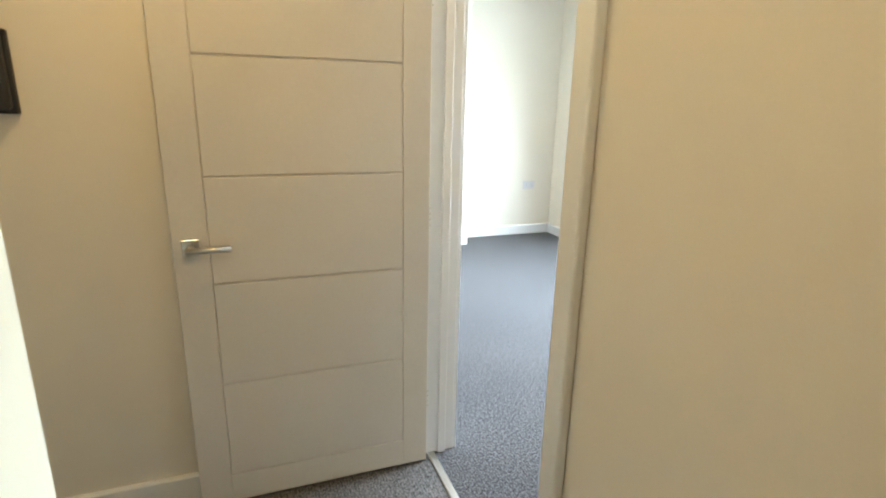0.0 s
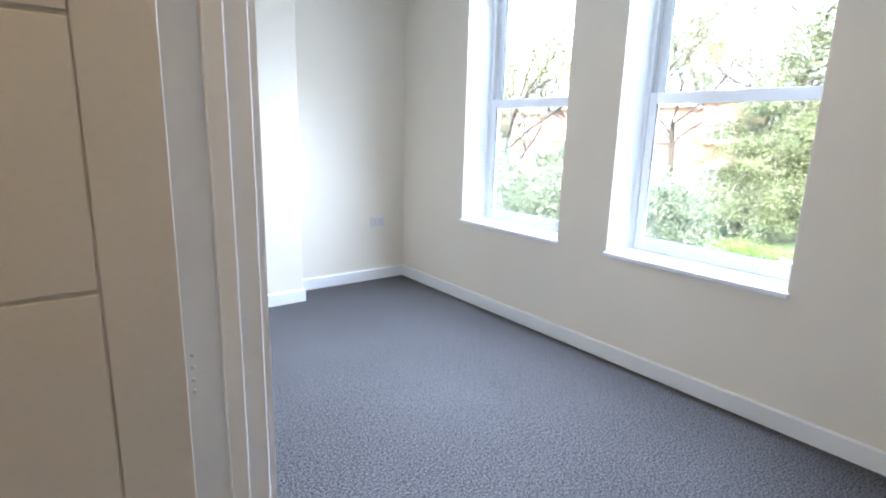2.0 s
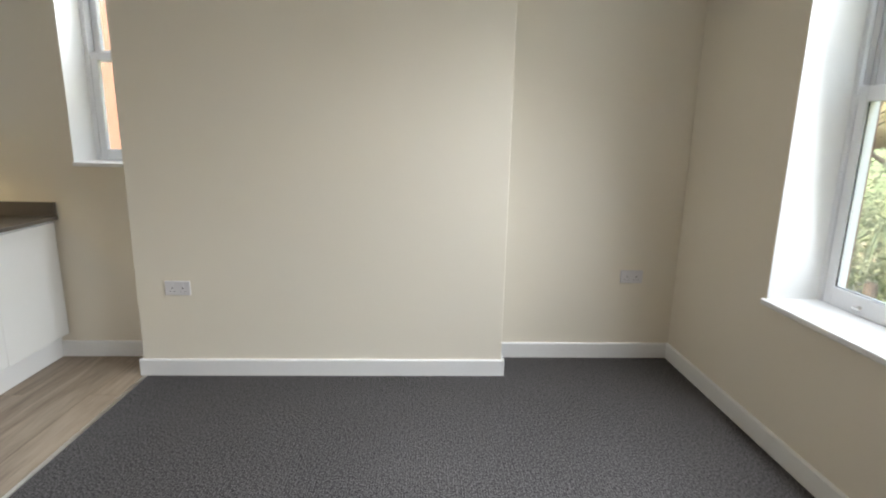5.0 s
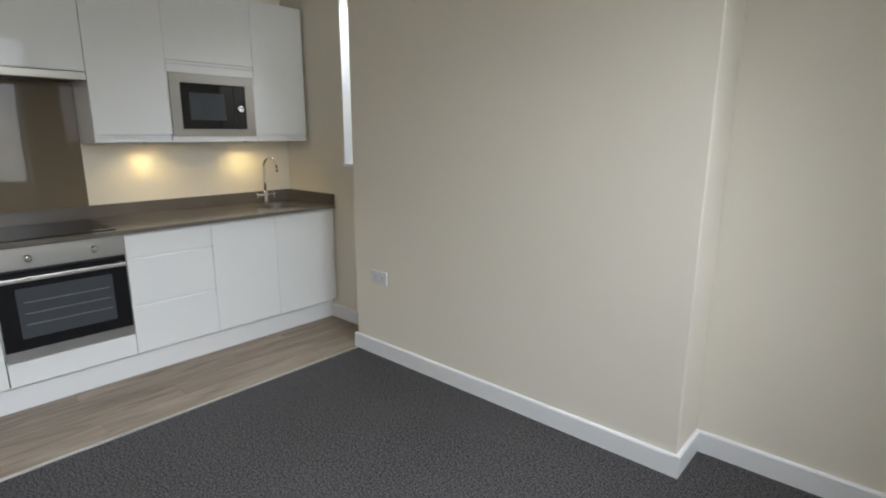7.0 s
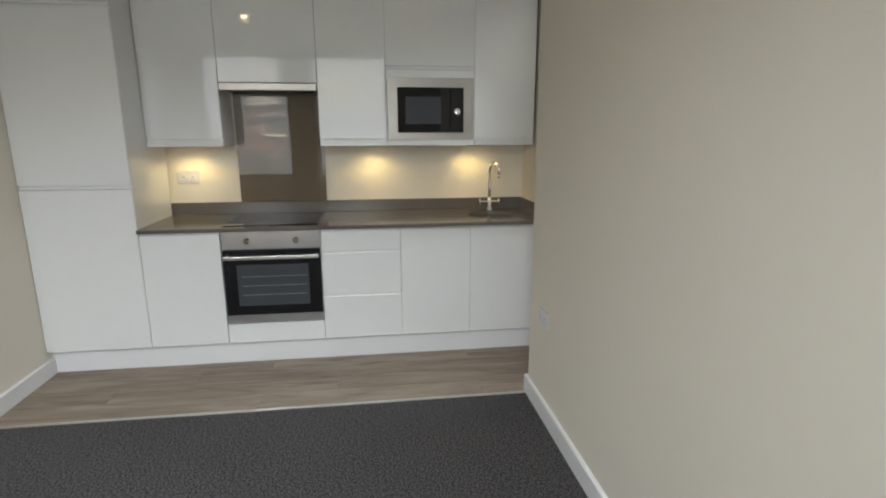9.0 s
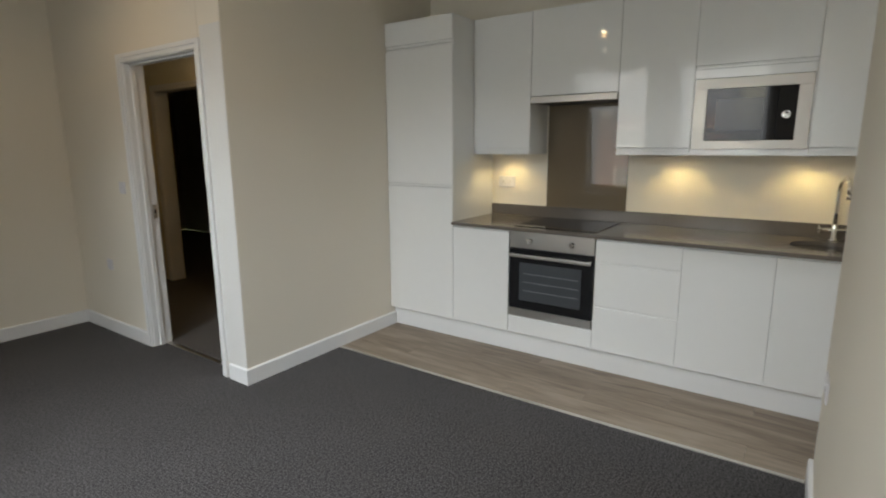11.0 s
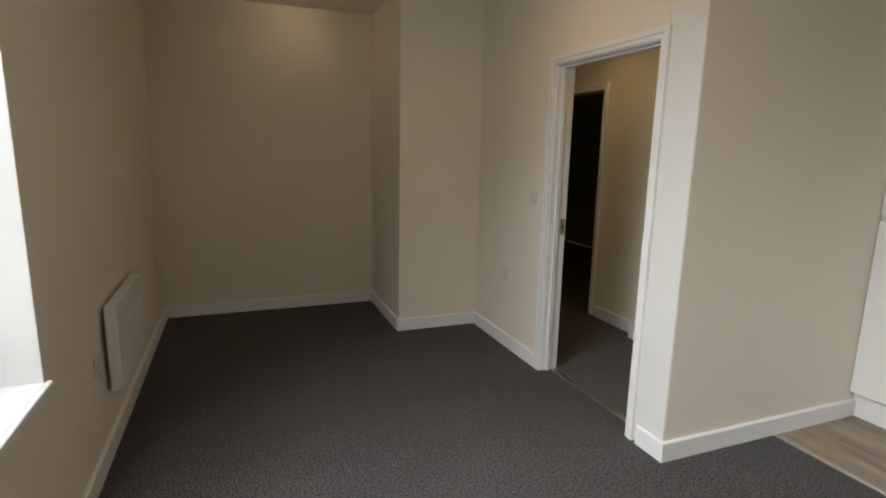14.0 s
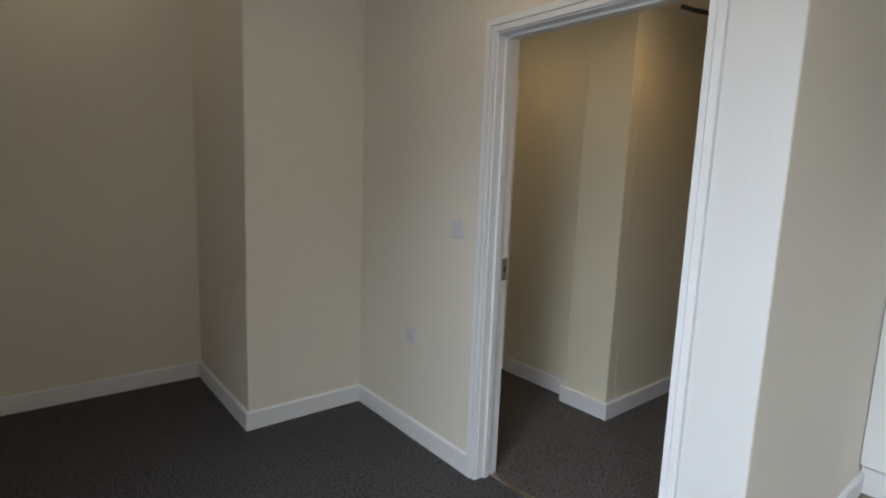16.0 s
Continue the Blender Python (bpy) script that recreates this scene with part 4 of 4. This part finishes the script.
def clumps(k, per, centre, radii, spread, floor=None, shell=0.55):
    """Leaf centres gathered in k uneven clumps over a rounded body."""
    d = rng.normal(size=(k, 3))
    d /= np.linalg.norm(d, axis=1)[:, None]
    r = rng.uniform(shell, 1.0, (k, 1))
    cc = np.array(centre) + d * r * np.array(radii)
    pts = (cc[:, None, :] + rng.normal(size=(k, per, 3)) * spread * rng.uniform(0.6, 1.3, (k, 1, 1))).reshape(-1, 3)
    return pts if floor is None else pts[pts[:, 2] > floor]


def limbs(bm, start, way, length, radius, depth, tips, spread=0.55, rnd=None):
    """A limb that bends, tapers and forks."""
    p, d = Vector(start), Vector(way).normalized()
    pts = [p.copy()]
    for _ in range(4):
        d = (d + Vector((rnd.uniform(-1, 1), rnd.uniform(-1, 1), rnd.uniform(-0.5, 0.8))) * 0.18).normalized()
        p = p + d * length / 4
        pts.append(p.copy())
        if depth <= 2:
            tips.append(p.copy())
    tube(bm, pts, radius, 6 if depth > 2 else 4, radius * 0.6, False)
    if depth == 0:
        return
    for _ in range(3 if depth > 1 else 2):
        q = pts[rnd.choice((2, 3, 4, 4))]
        w = (d + Vector((rnd.uniform(-1, 1), rnd.uniform(-1, 1), rnd.uniform(-0.4, 0.8))) * spread * 1.5).normalized()
        limbs(bm, q, w, length * rnd.uniform(0.6, 0.8), radius * 0.57, depth - 1, tips, spread, rnd)


def spring_tree(x, y, height, seed, per=5, label="tall bare-branched tree coming into pale spring leaf"):
    rnd = random.Random(seed)
    t = thing("tree", (x, y, GZ), label, "tree")
    bm = bmesh.new()
    tips = []
    tube(bm, [(x, y, GZ - 0.1), (x + 0.1, y, GZ + height * 0.2), (x, y + 0.15, GZ + height * 0.38)], 0.26, 10, 0.19, False)
    for k in range(5):
        a = k * 1.256 + rnd.uniform(-0.4, 0.4)
        limbs(bm, (x, y + 0.12, GZ + height * (0.28 + 0.025 * k)), (math.cos(a), math.sin(a), 0.9), height * 0.26, 0.095, 4, tips, 0.6, rnd)
    part("trunk", bm, M_BARK, t)
    tp = np.array([tuple(q) for q in tips])
    pts = (tp[:, None, :] + rng.normal(size=(len(tp), per, 3)) * 0.28).reshape(-1, 3)
    leaf_mesh("crown", pts, 0.055, M_SPRING, t)
    return t


def spreading_tree(x, y, height, width, label):
    """A broad garden tree: a short forked trunk, long limbs that arch out and droop, thick with leaf below and open to the sky above."""
    t = thing("tree", (x, y, GZ), label, "tree")
    rnd = random.Random(5)
    bm = bmesh.new()
    fork = (x - 0.1, y - 0.5, GZ + height * 0.24)
    tube(bm, [(x, y, GZ - 0.1), (x + 0.05, y - 0.15, GZ + height * 0.1), fork], 0.30, 10, 0.22, False)
    for dx, dy, top in ((0.5, -2.4, 0.9), (-0.4, 0.9, 0.85), (0.9, -0.6, 0.98), (-0.8, -1.4, 0.8)):
        tube(bm, [fork, (x + dx * 0.4, y - 0.5 + dy * 0.5, GZ + height * (0.24 + top) / 2), (x + dx, y - 0.5 + dy, GZ + height * top)], 0.17, 8, 0.02, False)
    pts = []
    limbs_n = 230
    for k in range(limbs_n):
        h = 0.05 + 0.93 * (k / (limbs_n - 1)) ** 1.25
        a = k * 2.4 + rnd.uniform(-0.5, 0.5)
        dome = min(1.0, 0.62 + 1.3 * h) if h < 0.36 else max(0.34, 1 - ((h - 0.36) / 0.78) ** 2.2)
        ln = width * 0.5 * dome * rnd.uniform(0.5, 1.12) * (1 - 0.34 * math.sin(a)) + 0.3
        rise, fall = rnd.uniform(0.25, 0.7), rnd.uniform(0.35, 0.75)
        root = (x - 0.1, y - 0.5 - 2.4 * h, GZ + height * h)
        way = []
        for q in range(6):
            f = q / 5
            bend = a + 0.3 * f * math.sin(k)
            way.append((root[0] + ln * f * math.cos(bend), root[1] + ln * f * math.sin(bend), max(GZ + 0.35, root[2] + ln * (rise * f - fall * f ** 2.2))))
        tube(bm, way, 0.02 + 0.010 * ln, 5, 0.006, False)
        n = int((70 + 175 * ln) * (1.0 if h < 0.36 else max(0.26, 1 - 2.2 * (h - 0.36))))
        f = rng.uniform(0.14, 1.05, n) ** 0.8
        w = np.array(way)
        idx = np.clip((f * 5).astype(int), 0, 4)
        fr = (f * 5 - idx)[:, None]
        c = w[idx] * (1 - fr) + w[idx + 1] * fr
        side = np.array([-math.sin(a), math.cos(a), 0.0])
        c = c + side * (rng.normal(size=(n, 1)) * 0.22 * (0.5 + ln * 0.2)) + rng.normal(size=(n, 3)) * (0.10 + 0.16 * h)
        c[:, 2] -= np.abs(rng.normal(size=n)) * 0.14
        pts.append(c)
    part("trunk", bm, M_BARK, t)
    leaf_mesh("crown", np.concatenate(pts), 0.066, M_GARDEN, t)
    return t


def shrub(x, y, height, width, seed, material=None, label="broad leafy evergreen shrub", leaf=0.06):
    t = thing("shrub", (x, y, GZ), label, "shrub")
    bm = bmesh.new()
    rnd = random.Random(seed)
    tips = []
    for k in range(6):
        a = k * 1.05
        limbs(bm, (x + 0.1 * math.cos(a), y + 0.1 * math.sin(a), GZ - 0.05), (0.6 * math.cos(a), 0.6 * math.sin(a), 1), height * 0.42, 0.035, 2, tips, 0.5, rnd)
    part("stems", bm, M_BARK, t)
    leaf_mesh("foliage", clumps(200, 150, (x, y, GZ + height * 0.52), (width * 0.5, width * 0.5, height * 0.46), 0.22, GZ + 0.05, 0.55), leaf, material or M_LAUREL, t)
    return t


def plate(name, material, spec, label, category):
    return structure(name, material, [spec], label, category)


plate("ground", M_GRASS, (-300, 600, -450, 450, GZ - 0.6, GZ - 0.02), "green lawn and garden ground beyond the windows", "ground")
plate("road", M_ROAD, (11.6, 18.0, -200, 200, GZ - 0.4, GZ - 0.005), "grey asphalt street below the windows", "road")
plate("pavement", M_PAVE, (18.0, 18.95, -200, 200, GZ - 0.4, GZ + 0.11), "pale paved footway with a kerb", "pavement")
plate("pavement_near", M_PAVE, (9.9, 11.6, -200, 200, GZ - 0.4, GZ + 0.11), "pale paved footway before the house", "pavement")
structure("facade", M_REDBRICK, [(XW + 0.345, XW + 0.46, 2.35, 3.6, GZ, 2.95), (XW + 0.345, XW + 0.46, 0.90, 1.16, GZ, 2.95), (XW + 0.345, XW + 0.46, -4.0, -0.28, GZ, 2.95),
          (XW + 0.345, XW + 0.46, 1.16, 2.35, GZ, 0.66), (XW + 0.345, XW + 0.46, -0.28, 0.90, GZ, 0.66)], "red brick outer face of the house", "facade")
plate("house_base", M_REDBRICK, (-3.4, XW + 0.34, YS - 0.9, YA + 0.34, GZ - 0.3, -0.205), "red brick storey under the flat", "facade")

# low wall with a hedge behind it
gw = thing("garden_wall", (19.1, 8, GZ), "low buff brick garden wall with dark iron star plates", "wall")
boxes("coping", M_PAVE, [(18.96, 19.26, -14, 26, GZ + 0.93, GZ + 0.99)], gw, 0.01)
boxes("core", M_MORTAR, [(19.0, 19.22, -14, 26, GZ - 0.1, GZ + 0.93)], gw)
for yy in (5.1, 7.1, 9.1, 11.1):
    bm = bmesh.new()
    ring = [(yy + (0.20 if k % 2 == 0 else 0.09) * math.cos(k * math.pi / 4), GZ + 0.62 + (0.20 if k % 2 == 0 else 0.09) * math.sin(k * math.pi / 4)) for k in range(8)]
    prism(bm, ring, "x", 18.935, 18.975)
    part("star_plate", bm, M_DARK, gw, "dark iron star plate")

hedge = thing("hedge", (19.8, 8, GZ), "clipped bright green hedge behind the low wall", "hedge")
hp = np.stack([rng.uniform(19.4, 20.3, 26000), rng.uniform(-8, 22, 26000), rng.uniform(GZ + 0.5, GZ + 1.35, 26000)], 1)
hp[:, 2] += 0.06 * np.sin(hp[:, 1] * 2.1) + 0.04 * np.sin(hp[:, 1] * 5.3)
leaf_mesh("hedge_foliage", hp, 0.06, M_HEDGE, hedge)
for k in range(27):
    boxes("hedge_stem", M_BARK, [(19.8, 19.86, -8 + k * 1.1, -7.94 + k * 1.1, GZ - 0.05, GZ + 1.1)], hedge)

spreading_tree(30.3, 12.0, 11.6, 9.6, "broad spreading tree in fresh yellow-green leaf on the lawn")
spring_tree(36, 19.5, 16, 3, 14)
spring_tree(21.8, 14.2, 12.5, 9, 5)
spring_tree(33, 3.2, 14, 12, 14)
spring_tree(16.2, 15.8, 11.5, 21, 7)
spring_tree(36, 11.5, 18, 33, 16)
shrub(11.0, 5.4, 4.4, 2.5, 1, leaf=0.042)
shrub(9.4, 6.4, 4.6, 3.0, 10, leaf=0.042)
shrub(8.4, 8.6, 4.9, 3.4, 2, leaf=0.042)
shrub(8.9, 11.8, 5.4, 3.6, 3, label="tall leafy shrub by the street wall", leaf=0.045)
shrub(12.6, 10.0, 4.2, 3.4, 4, leaf=0.045)
shrub(25.5, 13.0, 2.7, 3.0, 5, label="dark rounded shrub on the lawn", leaf=0.065)
shrub(25.5, 4.4, 2.2, 3.4, 6, leaf=0.065)
shrub(24.5, 17.6, 3.6, 4.2, 7, leaf=0.065)
shrub(29.0, 23.0, 5.0, 5.6, 8, leaf=0.075)
shrub(27.0, -4.0, 4.0, 5.0, 9, leaf=0.075)

palm = thing("palm_plant", (6.9, 6.5, GZ), "spiky palm-like plant with long arching leaves", "plant")
bm = bmesh.new()
tube(bm, [(6.9, 6.5, GZ), (6.92, 6.48, GZ + 1.7), (6.9, 6.5, GZ + 3.2)], 0.11, 10, 0.08, False)
part("stem", bm, M_BARK, palm)
bm = bmesh.new()
prnd = random.Random(4)
for k in range(70):
    a, e, ln = prnd.uniform(0, 6.28), prnd.uniform(-0.1, 1.3), prnd.uniform(0.6, 0.95)
    side = Vector((-math.sin(a), math.cos(a), 0)) * 0.018
    prev = None
    for j in range(6):
        s = j / 5
        p = Vector((6.9 + math.cos(a) * ln * s * math.cos(e), 6.5 + math.sin(a) * ln * s * math.cos(e), GZ + 3.9 + ln * s * math.sin(e) - 0.75 * s * s))
        w = side * (1 - 0.85 * s)
        row = (bm.verts.new(p - w), bm.verts.new(p + Vector((0, 0, -0.008))), bm.verts.new(p + w))
        if prev:
            bm.faces.new((prev[0], prev[1], row[1], row[0]))
            bm.faces.new((prev[1], prev[2], row[2], row[1]))
        prev = row
part("leaves", bm, M_LAUREL, palm)


def car(x, y):
    """A parked estate car, its length along y, nose towards -y."""
    c = thing("car", (x, y, GZ), "white estate car parked along the street", "car")
    z = GZ
    lo = [(2.10, 0.30), (2.16, 0.62), (2.12, 0.92), (1.2, 0.98), (-0.75, 0.98), (-1.75, 0.86), (-2.1, 0.66), (-2.14, 0.34), (-1.9, 0.22), (1.9, 0.22)]
    bm = bmesh.new()
    n = len(lo)
    rows = []
    for dx, inset in ((-0.88, 0.10), (-0.84, 0.0), (0.84, 0.0), (0.88, 0.10)):
        rows.append([bm.verts.new((x + dx * (1 if inset == 0 else 0.96), y + a * (1 - inset * 0.25), z + 0.6 + (b - 0.6) * (1 - inset))) for a, b in lo])
    for p, q in zip(rows, rows[1:]):
        for k in range(n):
            bm.faces.new((p[k], p[(k + 1) % n], q[(k + 1) % n], q[k]))
    bm.faces.new(rows[0][::-1])
    bm.faces.new(rows[-1])
    body = part("body", bm, M_CARPAINT, c)
    cab = [(2.02, 0.97), (1.78, 1.40), (1.4, 1.50), (0.2, 1.53), (-0.35, 1.47), (-1.05, 0.975)]
    bm = bmesh.new()
    rows = [[bm.verts.new((x + s * (0.80 - 0.22 * max(0, b - 0.97)), y + a, z + b)) for a, b in cab] for s in (-1, 1)]
    for k in range(len(cab)):
        j = (k + 1) % len(cab)
        bm.faces.new((rows[0][k], rows[0][j], rows[1][j], rows[1][k]))
    bm.faces.new(rows[0][::-1])
    bm.faces.new(rows[1])
    part("cabin_roof", bm, M_CARPAINT, c)
    for s in (-1, 1):
        for q in (((1.75, 1.04), (1.62, 1.36), (0.62, 1.42), (0.62, 1.04)), ((0.56, 1.04), (0.56, 1.42), (-0.28, 1.40), (-0.82, 1.04))):
            bm = bmesh.new()
            vs = [bm.verts.new((x + s * (0.806 - 0.22 * (b - 0.97)), y + a, z + b)) for a, b in q]
            ws = [bm.verts.new((x + s * (0.79 - 0.22 * (b - 0.97)), y + a, z + b)) for a, b in q]
            bm.faces.new(vs)
            bm.faces.new(ws[::-1])
            for k in range(4):
                bm.faces.new((vs[k], vs[(k + 1) % 4], ws[(k + 1) % 4], ws[k]))
            part("side_window", bm, M_CARGLASS, c, "dark side window")
        for a in (-1.32, 1.30):
            bm = bmesh.new()
            lathe(bm, (x + s * 0.68, y + a, z + 0.31), (s, 0, 0), ((0.2, 0), (0.31, 0.01), (0.315, 0.05), (0.31, 0.19), (0.21, 0.2), (0.2, 0.19)), 20)
            wheel = part("wheel", bm, M_TYRE, c)
            bm = bmesh.new()
            lathe(bm, (x + s * 0.86, y + a, z + 0.31), (s, 0, 0), ((0.2, 0), (0.2, 0.02), (0.05, 0.03)), 16)
            part("rim", bm, M_STEEL, wheel)
    for a0, a1, b0, b1, nm in ((1.90, 1.80, 1.05, 1.36, "rear_window"), (-0.94, -0.47, 1.03, 1.42, "windscreen")):
        bm = bmesh.new()
        off = 0.10 if nm == "rear_window" else -0.02
        vs = [(x - 0.66, y + a0 + off, z + b0), (x + 0.66, y + a0 + off, z + b0), (x + 0.6, y + a1 + off * 0.9, z + b1), (x - 0.6, y + a1 + off * 0.9, z + b1)]
        f = [bm.verts.new(v) for v in vs]
        g = [bm.verts.new((v[0], v[1] + (0.015 if off > 0 else -0.015), v[2])) for v in vs]
        bm.faces.new(f)
        bm.faces.new(g[::-1])
        for k in range(4):
            bm.faces.new((f[k], f[(k + 1) % 4], g[(k + 1) % 4], g[k]))
        part(nm, bm, M_CARGLASS, c)
    for s in (-1, 1):
        boxes("tail_light", M_RED, [(x + s * 0.72 - 0.09, x + s * 0.72 + 0.09, y + 2.10, y + 2.17, z + 0.70, z + 0.90)], c, 0.02)
        boxes("roof_rail", M_STEEL, [(x + s * 0.62 - 0.015, x + s * 0.62 + 0.015, y - 0.1, y + 1.5, z + 1.52, z + 1.56)], c, 0.005)
    return c


car(16.9, 3.55)
post = thing("street_post", (18.3, 4.37, GZ), "slim red-painted street post by the wall", "post")
bm = bmesh.new()
lathe(bm, (18.3, 4.37, GZ + 0.1), (0, 0, 1), ((0.07, 0), (0.07, 0.25), (0.045, 0.3), (0.04, 2.84), (0.02, 2.9)), 14)
part("pole", bm, M_RED, post)


def house(x, y, w, d, h, brick, label, gables=2, bays=3):
    """A two-storey house across the street: walls, gabled slate roof, bays of white sash windows facing -x."""
    u = thing("house", (x, y, GZ), label, "house")
    boxes("wall", brick, [(x, x + d, y - w / 2, y + w / 2, GZ - 0.1, GZ + h)], u)
    bm = bmesh.new()
    prism(bm, [(x - 0.5, GZ + h), (x + d / 2, GZ + h + d * 0.42), (x + d + 0.5, GZ + h)], "y", y - w / 2 - 0.4, y + w / 2 + 0.4)
    roof = part("roof", bm, M_SLATE, u)
    for k in range(gables):
        gy = y - w / 2 + w * (k + 0.5) / gables
        bm = bmesh.new()
        prism(bm, [(gy - 1.9, GZ + h - 0.4), (gy + 1.9, GZ + h - 0.4), (gy, GZ + h + 2.3)], "x", x - 0.55, x + d * 0.4)
        part("gable", bm, M_RENDER, u)
        bm = bmesh.new()
        for s in (-1, 1):
            p = [(gy + s * 2.15, GZ + h - 0.65), (gy, GZ + h + 2.35), (gy, GZ + h + 2.55), (gy + s * 2.35, GZ + h - 0.6)]
            prism(bm, p, "x", x - 0.75, x + d * 0.42)
        part("gable_roof", bm, M_SLATE, u)
    boxes("chimney", brick, [(x + d * 0.5 - 0.5, x + d * 0.5 + 0.5, y + w * 0.2, y + w * 0.2 + 1.2, GZ + h + 1.5, GZ + h + d * 0.42 + 1.6)], roof)
    for st in range(2):
        zc = GZ + 0.9 + st * (h / 2)
        for k in range(bays):
            yc = y - w / 2 + w * (k + 0.5) / bays
            boxes("bay", M_RENDER, [(x - 0.5, x, yc - 1.35, yc + 1.35, zc - 0.35, zc + 2.0)], u, 0.02)
            for j in range(3):
                ya = yc - 1.15 + j * 0.8
                wdw = boxes("window", M_UPVC, [(x - 0.56, x - 0.5, ya, ya + 0.05, zc, zc + 1.7), (x - 0.56, x - 0.5, ya + 0.65, ya + 0.7, zc, zc + 1.7), (x - 0.56, x - 0.5, ya + 0.05, ya + 0.65, zc, zc + 0.06),
                                               (x - 0.56, x - 0.5, ya + 0.05, ya + 0.65, zc + 1.64, zc + 1.7), (x - 0.56, x - 0.5, ya + 0.05, ya + 0.65, zc + 0.95, zc + 1.01)], u)
                boxes("pane", M_FARPANE, [(x - 0.53, x - 0.51, ya + 0.05, ya + 0.65, zc + 0.06, zc + 1.64)], wdw)
    return u


house(48, 22, 16, 10, 8.4, M_REDBRICK, "red brick house with white bay windows behind the trees")
house(47, 8.5, 9, 10, 9.0, M_RENDER, "pale rendered house with a gabled slate roof", 1, 2)
house(48, -12, 16, 10, 8.0, M_REDBRICK, "red brick house further along the street")
house(-10, 13.5, 8, 10, 9.5, M_REDBRICK, "red brick neighbouring house seen from its plain side")
house(49, 41, 16, 10, 8.0, M_REDBRICK, "red brick house partly hidden by trees")

# planks of the kitchen floor
x = -0.786
row = 0
while x > -1.98:
    w = 0.176
    y = -1.20 + 0.43 * (row % 3)
    while y < YA:
        a, b = max(y, 0.002), min(y + 1.28, YA - 0.002)
        if b - a > 0.05:
            bm = bmesh.new()
            box(bm, max(x - w, -1.978) + 0.0006, x - 0.0006, a + 0.0006, b - 0.0006, -0.0079, 0.0, 0.0008)
            part("plank", bm, M_PLANK, floor_wood)
        y += 1.28
    x -= w
    row += 1

# bricks of the low wall across the street
brick_me = bpy.data.meshes.new("brick")
bm = bmesh.new()
box(bm, -0.006, 0.012, -0.105, 0.105, -0.032, 0.032, 0.004)
bmesh.ops.recalc_face_normals(bm, faces=bm.faces[:])
bm.to_mesh(brick_me)
bm.free()
brick_me.materials.append(M_BRICK)
for r in range(12):
    for k in range(24):
        ob = new("brick", brick_me)
        ob.parent = gw
        ob.location = Vector((18.994, 3.2 + k * 0.225 + (0.112 if r % 2 else 0), GZ + 0.05 + r * 0.076)) - ORIGIN[gw.name]
